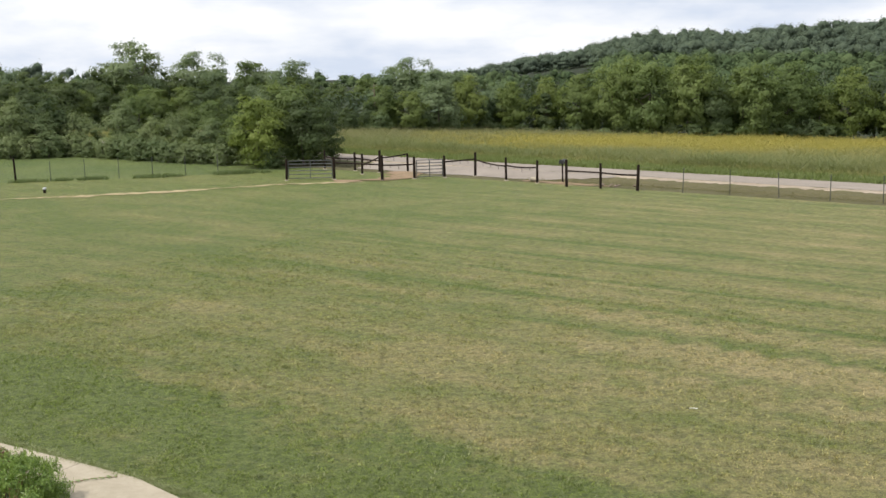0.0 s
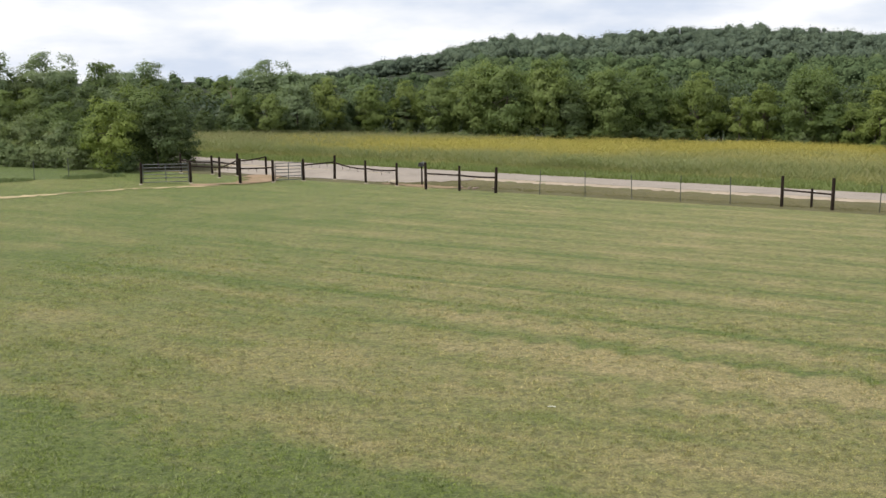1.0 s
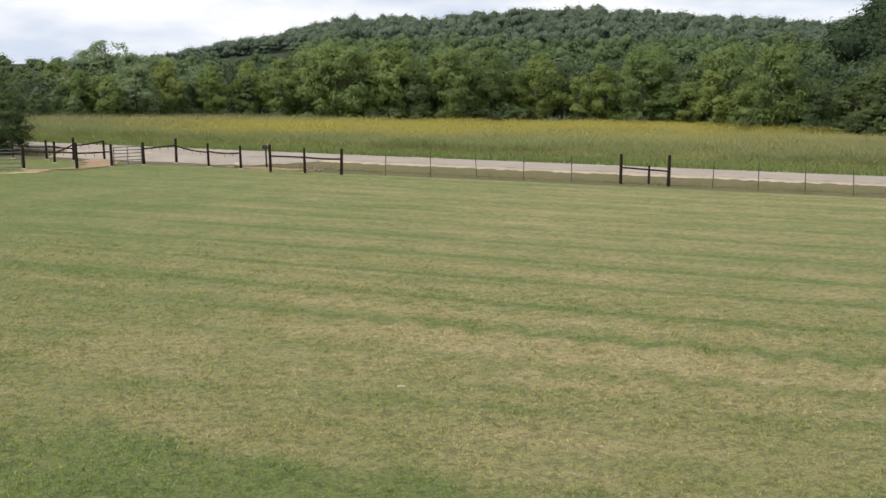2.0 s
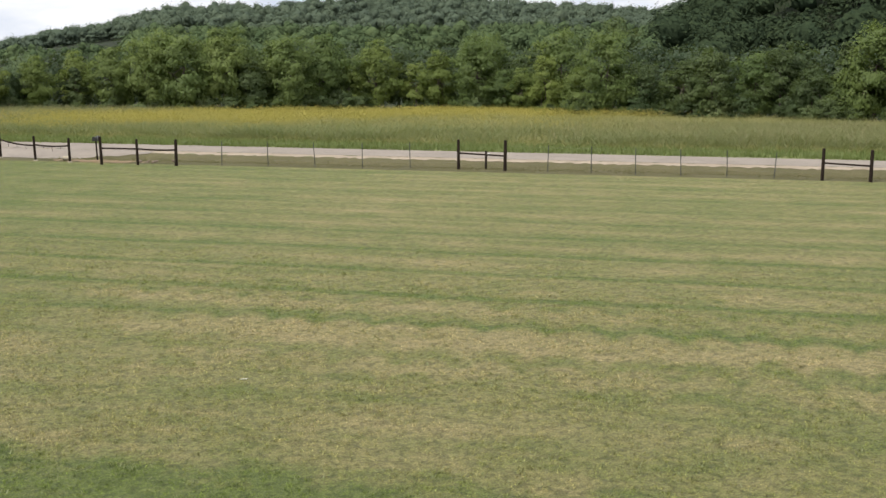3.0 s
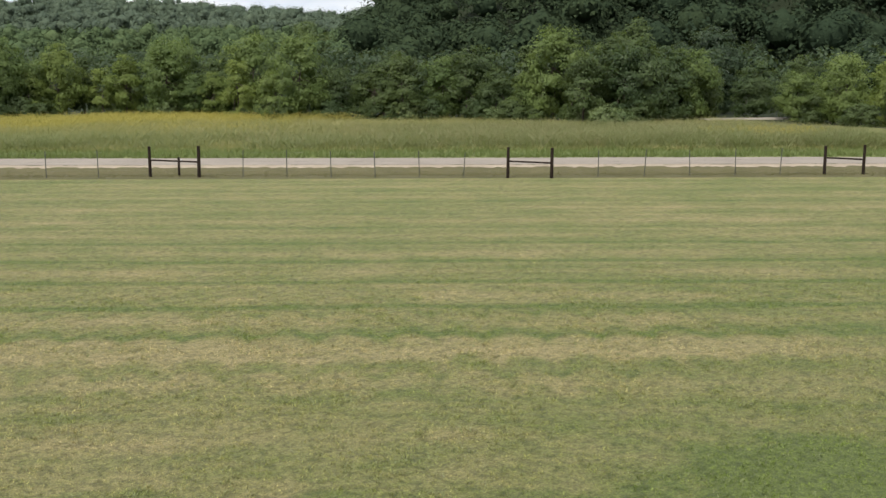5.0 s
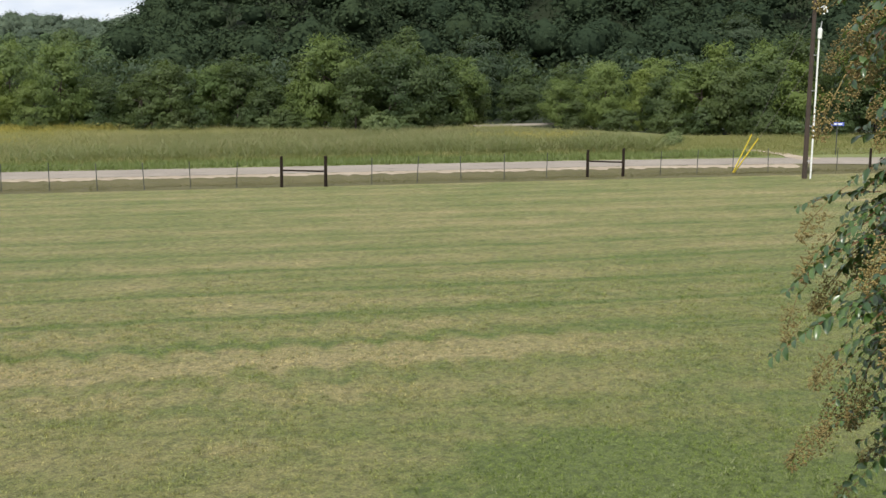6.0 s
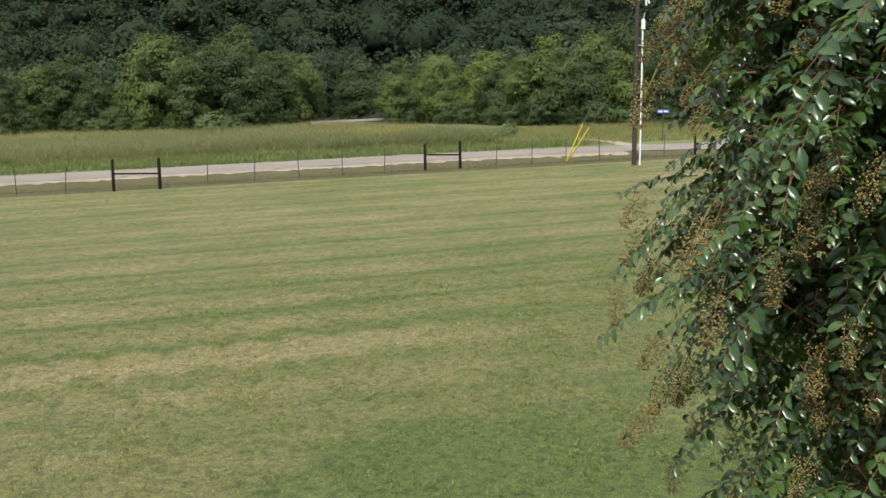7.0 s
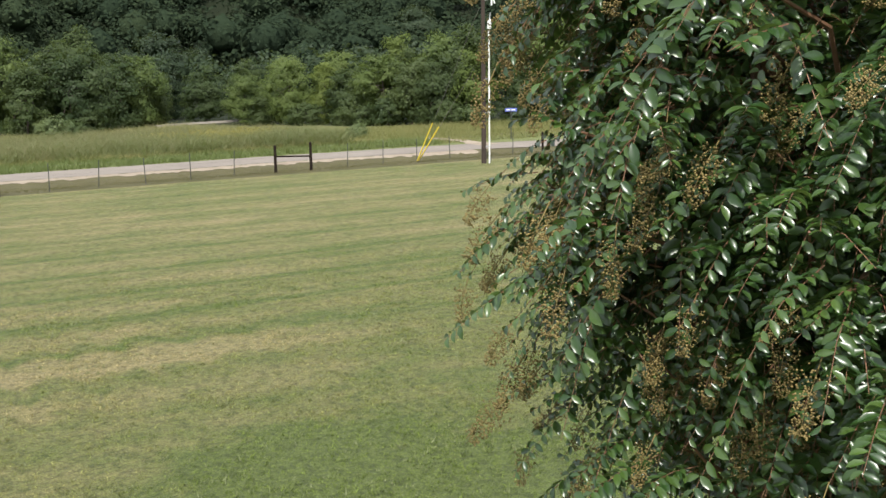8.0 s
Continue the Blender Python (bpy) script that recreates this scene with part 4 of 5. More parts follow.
    x, y = A0[0] + u * UD[0] + s * ND[0], A0[1] + u * UD[1] + s * ND[1]
    solid("edge_grass", quads("edge_grass", blades(rng, x, y, 0 * x, np.full(2600, 0.06), 0.006, 5, 0.9, 0.04), 3), M_SPEAR,
          "uneven grass fringe along the footpath", "grass", kind="stuff")
    # blades that stand proud on the mown lawn
    n = 150000
    u = rng.uniform(-6, 46, n)
    s = -46 + rng.uniform(0, 1, n) ** 1.5 * 30
    k = ((s > -42.93) | (u > 18)) & (rng.uniform(0, 1, n) < smooth(-16, -27, s) * smooth(4, 0, u - 19 - 1.1 * (s + 60)))
    u, s = u[k], s[k]
    tuft = np.array([noise.noise((a * 0.7, b * 0.7, 2.2)) + 0.8 * noise.noise((a * 3.1, b * 3.1, 8.2)) for a, b in zip(u, s)])
    k = tuft > rng.uniform(-0.75, 0.45, len(u))
    u, s, tuft = u[k], s[k], tuft[k]
    x, y = A0[0] + u * UD[0] + s * ND[0], A0[1] + u * UD[1] + s * ND[1]
    tall = 0.035 + 0.03 * rng.uniform(0, 1, len(x)) + 0.03 * np.clip(tuft, 0, 1)
    solid("lawn_blades", quads("lawn_blades", blades(rng, x, y, 0 * x, tall, 0.009, 3, 0.75, 0.03), 3), M_BLADE,
          "short mown grass blades on the lawn", "grass", kind="stuff")
    k = rng.uniform(0, 1, len(x)) < 0.11 * np.clip(tuft + 0.6, 0, 1.5)
    solid("grass_spears", quads("grass_spears", blades(rng, x[k], y[k], 0 * x[k], tall[k] * 1.5, 0.007, 5, 0.6, 0.05), 3), M_SPEAR,
          "pale longer grass blades missed by the mower", "grass", kind="stuff")


build_field()


# ---------------------------------------------------------------- fences and gates
def post_mesh(tall, r=0.075):
    sh = Shape()
    r *= 0.76
    lx, ly = 0.03 * math.sin(37 * tall + 90 * r), 0.03 * math.cos(53 * tall + 70 * r)
    sh.tube([(0, 0, -0.3), (lx * 0.7, ly * 0.7, tall * 0.5), (lx, ly, tall - 0.02), (lx, ly, tall)], [r * 1.08, r, r * 0.94, r * 0.78], 10)
    return sh


def rail_mesh(a, b, r=0.045, sag=0.0):
    a, b = Vector(a), Vector(b)
    pts = [a.lerp(b, k / 4) - Vector((0, 0, sag * (1 - (k / 2 - 1) ** 2))) for k in range(5)]
    return Shape().tube(pts, r, 8)


def posts_and_rails(name, label, posts, rails, group="", collars=False):
    """posts: x, y, height; rails: from post i at height h to post j at height g."""
    base = thing(name, label, "fence", (posts[0][0], posts[0][1], 0), group)
    ox, oy = posts[0][0], posts[0][1]
    for x, y, tall, r in posts:
        ob = part("post", post_mesh(tall, r), M_POST, base)
        ob.location = (x - ox, y - oy, ground_z(x, y))
        if collars:
            cl = part("collar", Shape().tube([(0, 0, -0.05), (0, 0, 0.03), (0, 0, 0.05)], [0.14, 0.13, 0.1], 10), M_CONC, base, "pale concrete footing")
            cl.location = (x - ox, y - oy, ground_z(x, y))
    for i, h, j, g, sag in rails:
        if collars:
            for k in (0.25, 0.5, 0.75):
                tx, ty = posts[i][0] + (posts[j][0] - posts[i][0]) * k - ox, posts[i][1] + (posts[j][1] - posts[i][1]) * k - oy
                tz = h + (g - h) * k - sag * (1 - (2 * k - 1) ** 2)
                part("tie", Shape().tube([(tx, ty, tz + 0.05), (tx, ty, tz - 0.06), (tx + 0.02, ty, tz - 0.2 - 0.06 * math.sin(9 * tx))], 0.012, 5), M_POST, base)
        (x0, y0, *_), (x1, y1, *_) = posts[i], posts[j]
        part("rail", rail_mesh((x0 - ox, y0 - oy, h), (x1 - ox, y1 - oy, g), 0.042, sag), M_POST, base)
    return base


# the fence at the entrance, from the field gate to the culvert
posts_and_rails("entrance_fence", "dark timber post-and-rail fence beside the gates",
                [(-9.0, 68.25, 1.25, 0.09), (-6.25, 68.5, 1.28, 0.1), (-3.42, 67.65, 1.46, 0.11), (-1.59, 68.3, 1.28, 0.1), (0.15, 68.7, 1.29, 0.1),
                 (1.95, 69.4, 1.42, 0.1), (3.64, 66.9, 1.32, 0.09), (5.28, 65.4, 1.29, 0.09)],
                [(1, 0.98, 2, 0.9, 0.0), (2, 0.88, 3, 0.86, 0.02), (4, 0.92, 5, 1.0, 0.0), (5, 0.98, 6, 0.82, 0.08), (6, 0.86, 7, 0.88, 0.06)], collars=True)
posts_and_rails("lane_fence", "dark timber fence leading to the lane",
                [(-7.35, 74.2, 1.2, 0.08), (-5.36, 73.0, 1.16, 0.09), (-4.81, 71.05, 1.26, 0.09), (-3.8, 71.9, 1.36, 0.1), (-2.12, 73.6, 1.14, 0.09)],
                [(0, 0.8, 1, 0.75, 0.05), (1, 0.8, 3, 0.72, 0.02), (2, 0.6, 3, 0.95, 0.04), (3, 0.9, 4, 0.98, 0.05)], collars=True)
posts_and_rails("culvert_fence", "dark timber post-and-rail fence by the mailbox",
                [(6.73, 63.7, 1.46, 0.1), (8.44, 62.75, 1.35, 0.09), (10.21, 61.6, 1.36, 0.11)],
                [(0, 0.86, 1, 0.84, 0.0), (1, 0.84, 2, 0.82, 0.03)])
BRACE = "fence braces along the road"
for pa, pb in (((22.98, 54.32, 1.5, 0.1), (24.85, 52.85, 1.52, 0.11)), ((36.77, 43.75, 1.5, 0.1), (38.43, 42.44, 1.48, 0.11)),
               ((50.46, 35.58, 1.42, 0.1), (51.95, 34.38, 1.48, 0.1))):
    posts_and_rails("fence_brace", "pair of dark timber brace posts joined by a rail", [pa, pb], [(0, 0.82, 1, 0.74, 0.0)], BRACE)


def tube_gate(name, a, b, tall, bars, label):
    """A farm gate of round tube between two posts."""
    a, b = Vector((*a, 0)), Vector((*b, 0))
    L = (b - a).length
    turn = math.degrees(math.atan2(b.y - a.y, b.x - a.x))
    g = thing(name, label, "gate", (a.x, a.y, 0), turn=turn)
    for k in range(bars):
        z = 0.12 + (tall - 0.12) * (k / (bars - 1)) ** 0.92
        part("bar", Shape().tube([(0.12, 0, z), (L - 0.12, 0, z)], 0.024, 8), M_GATE, g)
    for x in (0.12, L / 2, L - 0.12):
        part("upright", Shape().tube([(x, 0, 0.1), (x, 0, tall + 0.02)], 0.027, 8), M_GATE, g)
    for z in (0.3, tall - 0.2):
        part("hinge", Shape().tube([(0.0, 0, z), (0.14, 0, z)], 0.02, 6), M_BLACK, g)
    return g


tube_gate("field_gate", (-9.0, 68.25), (-6.25, 68.5), 1.12, 6, "closed dark tube farm gate between timber posts")
tube_gate("lane_gate", (-1.59, 68.3), (0.15, 68.7), 1.08, 6, "closed grey tube farm gate with six bars")


def wire_fence(name, label, runs, tall=1.3, step=2.3, wires=6):
    """Thin steel posts with strands of wire between the timber braces."""
    base = thing(name, label, "fence", (*runs[0][0], 0))
    o = Vector((*runs[0][0], 0))
    sh = Shape()
    sh.box((-0.022, -0.004, -0.3), (0.022, 0.004, tall))
    sh.box((-0.004, 0.004, -0.3), (0.004, 0.03, tall))
    me = sh.mesh("steel_post")
    rng = random.Random(name)
    for (p, q) in runs:
        p, q = Vector((*p, 0)), Vector((*q, 0))
        n = max(1, round((q - p).length / step))
        for k in range(1, n):
            at = p.lerp(q, k / n)
            ob = part("steel_post", me, M_TPOST, base)
            ob.matrix_basis = pose(*(at - o), rng.uniform(-2.5, 2.5), rng.uniform(-2.5, 2.5), rng.uniform(-20, 20))
            ob.location.z = ground_z(at.x, at.y) + rng.uniform(-0.05, 0.05)
        for k in range(wires):
            z = 0.12 + (tall - 0.2) * k / (wires - 1)
            pts = [p.lerp(q, j / n) - o + Vector((0, 0, z + ground_z(*p.lerp(q, j / n).xy) + rng.uniform(-0.015, 0.015))) for j in range(n + 1)]
            part("wire", Shape().tube(pts, 0.002, 4), M_WIRE, base)
    return base


wire_fence("roadside_fence", "wire fence on thin dark steel posts beside the road",
           [((10.21, 61.6), (22.98, 54.32)), ((24.85, 52.85), (36.77, 43.75)), ((38.43, 42.44), (50.46, 35.58)), ((51.95, 34.38), (64.8, 26.6)), ((64.8, 26.6), (90, 10))])
wire_fence("meadow_fence", "wire fence on steel posts along the meadow",
           [((-24.86, 68.78), (-11.8, 72.6)), ((-24.86, 68.78), (-40, 66.5))], 1.2, 2.0)
solid("meadow_post", post_mesh(1.45, 0.08), M_POST, "stout dark timber post in the meadow fence", "post", at=pose(-24.86, 68.78, 0, 0, -3, 0))
solid("corner_post", post_mesh(1.1, 0.09), M_POST, "dark timber fence post beyond the pole", "post", at=pose(64.8, 26.6, 0))


def short_post():
    x, y = 24.6, 54.6
    b = thing("hydrant_post", "short timber post with a pale tap behind the brace", "post", (x, y, ground_z(x, y)))
    part("post", post_mesh(0.95, 0.08), M_POST, b)
    part("tap", Shape().tube([(0.0, -0.1, 0.75), (0.12, -0.12, 0.82), (0.22, -0.12, 0.7)], 0.025, 6), M_GREY, b, "pale metal tap")


short_post()


def mailbox():
    x, y = 6.75, 65.9
    b = thing("mailbox", "dark metal mailbox on a timber post", "mailbox", (x, y, ground_z(x, y)), turn=-35)
    part("post", post_mesh(1.05, 0.06), M_POST, b)
    sh = Shape()
    ring = [(-0.11, 0), (-0.11, 0.12)] + [(0.11 * math.cos(a), 0.12 + 0.11 * math.sin(a)) for a in np.linspace(math.pi, 0, 9)[1:-1]] + [(0.11, 0.12), (0.11, 0)]
    n = len(ring)
    vs = [(p, -0.28, 1.05 + q) for p, q in ring] + [(p, 0.28, 1.05 + q) for p, q in ring]
    sh.add(vs, [(k, (k + 1) % n, n + (k + 1) % n, n + k) for k in range(n)] + [tuple(range(n)), tuple(range(n, 2 * n))[::-1]])
    part("box", sh, M_BLACK, b)
    part("flag", Shape().box((0.112, -0.1, 1.12), (0.12, -0.06, 1.34)), M_GREY, b)


mailbox()


def culvert():
    x, y = 5.2, 66.3
    z = ground_z(x, y)
    b = thing("culvert_pipe", "pale pipe end of a culvert under the drive", "culvert pipe", (x, y, z), turn=-28)
    sh = Shape()
    n = 16
    vs, fs = [], []
    for yy, r in ((-0.2, 0.12), (0.2, 0.12), (0.2, 0.095), (-0.2, 0.095)):
        vs += [(yy, r * math.cos(2 * math.pi * k / n), 0.13 + r * math.sin(2 * math.pi * k / n)) for k in range(n)]
    for i in range(4):
        fs += [(i * n + k, i * n + (k + 1) % n, (i + 1) % 4 * n + (k + 1) % n, (i + 1) % 4 * n + k) for k in range(n)]
    part("pipe", sh.add(vs, fs), M_CONC, b)
    rng = random.Random(3)
    for k in range(9):
        bm = bmesh.new()
        bmesh.ops.create_icosphere(bm, subdivisions=1, radius=rng.uniform(0.06, 0.14))
        for v in bm.verts:
            v.co *= rng.uniform(0.7, 1.2)
            v.co.z *= 0.7
        me = bpy.data.meshes.new("rock")
        bm.to_mesh(me)
        bm.free()
        u, s = rng.choice([(-6.4, 1.4), (-2.2, 0.9), (-1.2, 1.0)])
        px, py = us(u + rng.uniform(-0.9, 0.9), s + rng.uniform(-0.5, 0.4))
        solid("rock", me, M_STONE, "rough tan rock lying in the ditch", "rock", "rocks by the culvert", at=pose(px, py, ground_z(px, py) + 0.05, 0, 0, rng.uniform(0, 360)))


culvert()


def standpipe():
    b = thing("standpipe", "short brown pipe with a pale cap in the lawn", "standpipe", (-21.5, 63.7, 0))
    part("pipe", Shape().tube([(0, 0, -0.1), (0, 0, 0.2)], 0.085, 10), M_POST, b)
    part("cap", Shape().tube([(0, 0, 0.2), (0, 0, 0.26), (0, 0, 0.3)], [0.1, 0.1, 0.06], 12), M_GREY, b, "pale grey cap")


standpipe()


# ---------------------------------------------------------------- utility pole, guys and street sign
def utility_pole():
    x, y = 57.9, 27.18
    p = thing("utility_pole", "dark timber utility pole with white conduit", "utility pole", (x, y, 0), turn=-64)
    part("shaft", Shape().tube([(0, 0, -0.5), (0, 0, 4.5), (0, 0, 9.1)], [0.135, 0.12, 0.1], 14), M_POLE, p)
    part("conduit", Shape().tube([(0.3, -0.05, 0), (0.3, -0.05, 7.0), (0.27, -0.05, 7.1)], 0.046, 10), M_PVC, p, "white plastic conduit")
    for z in (0.9, 2.7, 4.5, 6.3):
        part("bracket", Shape().box((0.0, -0.09, z), (0.37, 0.0, z + 0.04)), M_GREY, p)
    can = part("meter_can", Shape().tube([(0.32, -0.05, 7.15), (0.32, -0.05, 7.6), (0.32, -0.05, 7.66)], [0.11, 0.11, 0.06], 14), M_WHITE, p, "white cylindrical cut-out can")
    part("bushing", Shape().tube([(0.34, -0.05, 7.64), (0.38, -0.05, 8.0)], [0.04, 0.03], 8), M_GREY, can)
    part("arm", Shape().tube([(0.05, 0, 8.6), (0.45, -0.02, 8.75)], 0.03, 8), M_GREY, p)
    part("insulator", Shape().tube([(0.45, -0.02, 8.35), (0.46, -0.02, 8.8)], [0.05, 0.05], 8), M_WHITE, p, "white porcelain insulator")
    part("insulator", Shape().tube([(0.62, -0.02, 8.45), (0.5, -0.02, 8.78)], [0.04, 0.04], 8), M_WHITE, p, "white porcelain insulator")
    return p


utility_pole()


def guy_wire(anchor, top, guard, lean):
    """A steel stay from the pole to the ground with a yellow guard on its foot."""
    a, b = Vector(anchor), Vector(top)
    g = thing("guy_wire", "steel guy wire with a bright yellow guard", "guy wire", tuple(a), "guy wires")
    d = (b - a)
    part("cable", Shape().tube([(0, 0, -0.1), tuple(d)], 0.009, 5), M_WIRE, g)
    w = d.normalized()
    part("guard", Shape().tube([tuple(w * 0.1), tuple(w * guard)], 0.03, 8), M_YEL, g, "yellow plastic guard")


guy_wire((56.8, 30.73, 0.0), (57.85, 27.35, 8.3), 2.35, 0)
guy_wire((56.95, 30.75, 0.0), (57.85, 27.35, 5.6), 2.3, 0)


def street_sign():
    x, y = us(67.0, 8.8)
    p = thing("street_sign", "small blue street sign on a thin post", "street sign", (x, y, 0), turn=-60)
    part("post", Shape().tube([(0, 0, -0.3), (0, 0, 1.9)], 0.03, 8), M_TPOST, p)
    part("blade", Shape().box((-0.38, -0.006, 1.78), (0.38, 0.006, 2.0)), M_BLUE, p, "blue sign blade")
    for x0, x1 in ((-0.3, -0.05), (0.0, 0.28)):
        part("lettering_bar", Shape().box((x0, -0.012, 1.85), (x1, -0.007, 1.93)), M_WHITE, p)


street_sign()


# ---------------------------------------------------------------- crape myrtle by the house
M_MYRTLE = leafy("myrtle_leaves", (0.028, 0.07, 0.015), (0.11, 0.185, 0.038), 0.32, 0.28, 0.8, 2.5, 0.85)
M_SEED = leafy("seed_capsules", (0.15, 0.115, 0.04), (0.34, 0.255, 0.1), 0.6, 0.0, 0.9, 3.0)
M_TWIG = plain("red_brown_twig", (0.22, 0.115, 0.065), 0.7, vary=0.3, scale=20)
M_STEM = plain("smooth_tan_bark", (0.2, 0.12, 0.085), 0.7, vary=0.35, scale=4, relief=0.4)


def tri_mesh(name, verts, tris, soft=True):
    verts, tris = np.asarray(verts, np.float32).reshape(-1, 3), np.asarray(tris, np.int32).reshape(-1, 3)
    me = bpy.data.meshes.new(name)
    me.vertices.add(len(verts))
    me.vertices.foreach_set("co", verts.ravel())
    me.loops.add(tris.size)
    me.loops.foreach_set("vertex_index", tris.ravel())
    me.polygons.add(len(tris))
    me.polygons.foreach_set("loop_start", np.arange(0, tris.size, 3, dtype=np.int32))
    me.polygons.foreach_set("use_smooth", np.full(len(tris), soft))
    me.update(calc_edges=True)
    return me


LEAF_V = np.array([(0, 0, 0), (0.24, 0, -0.02), (0.24, 0.16, 0.07), (0.24, -0.16, 0.07), (0.55, 0, -0.05), (0.55, 0.235, 0.06), (0.55, -0.235, 0.06),
                   (0.84, 0, -0.13), (0.84, 0.15, -0.06), (0.84, -0.15, -0.06), (1, 0, -0.24)])
LEAF_T = np.array([(0, 1, 2), (0, 3, 1), (1, 4, 5), (1, 5, 2), (1, 3, 6), (1, 6, 4), (4, 7, 8), (4, 8, 5), (4, 6, 9), (4, 9, 7), (7, 10, 8), (7, 9, 10)])


def stamp(frames, places, sizes):
    """Leaves at many places: frames are (n, 3, 3) with rows along, across, up."""
    n = len(places)
    v = np.einsum("kj,njc->nkc", LEAF_V, frames) * sizes[:, None, None] + places[:, None, :]
    t = LEAF_T[None] + (np.arange(n) * len(LEAF_V))[:, None, None]
    return v.reshape(-1, 3), t.reshape(-1, 3)


def panicle_mesh(seed):
    """A hanging cluster of round seed capsules on fine stalks, its tip along +x."""
    rng = np.random.default_rng(seed)
    o = np.array([(1, 0, 0), (-1, 0, 0), (0, 1, 0), (0, -1, 0), (0, 0, 1), (0, 0, -1)], float)
    ot = np.array([(0, 2, 4), (2, 1, 4), (1, 3, 4), (3, 0, 4), (2, 0, 5), (1, 2, 5), (3, 1, 5), (0, 3, 5)])
    vs, ts = [], []
    for k in range(230):
        f = rng.uniform(0.1, 1) ** 0.8
        a, r = rng.uniform(0, 6.28), 0.036 * (1.15 - 0.8 * f) * rng.uniform(0.2, 1.1) + 0.005
        c = np.array((0.14 * f, r * math.cos(a), r * math.sin(a) - 0.02 * f))
        ts.append(ot + 6 * len(vs))
        vs.append(c + o * rng.uniform(0.0023, 0.0034))
    n = 6 * len(vs)
    v, t = np.concatenate(vs), np.concatenate(ts)
    stalk = Shape().tube([(-0.02, 0, 0), (0.07, 0, -0.004), (0.15, 0, -0.02)], [0.002, 0.0015, 0.0008], 3)
    sv = np.array(stalk.v)
    st = [(f[0] + n, f[i] + n, f[i + 1] + n) for f in stalk.f for i in range(1, len(f) - 1)]
    return tri_mesh("seed_panicle", np.concatenate([v, sv]), np.concatenate([t, np.array(st)]))


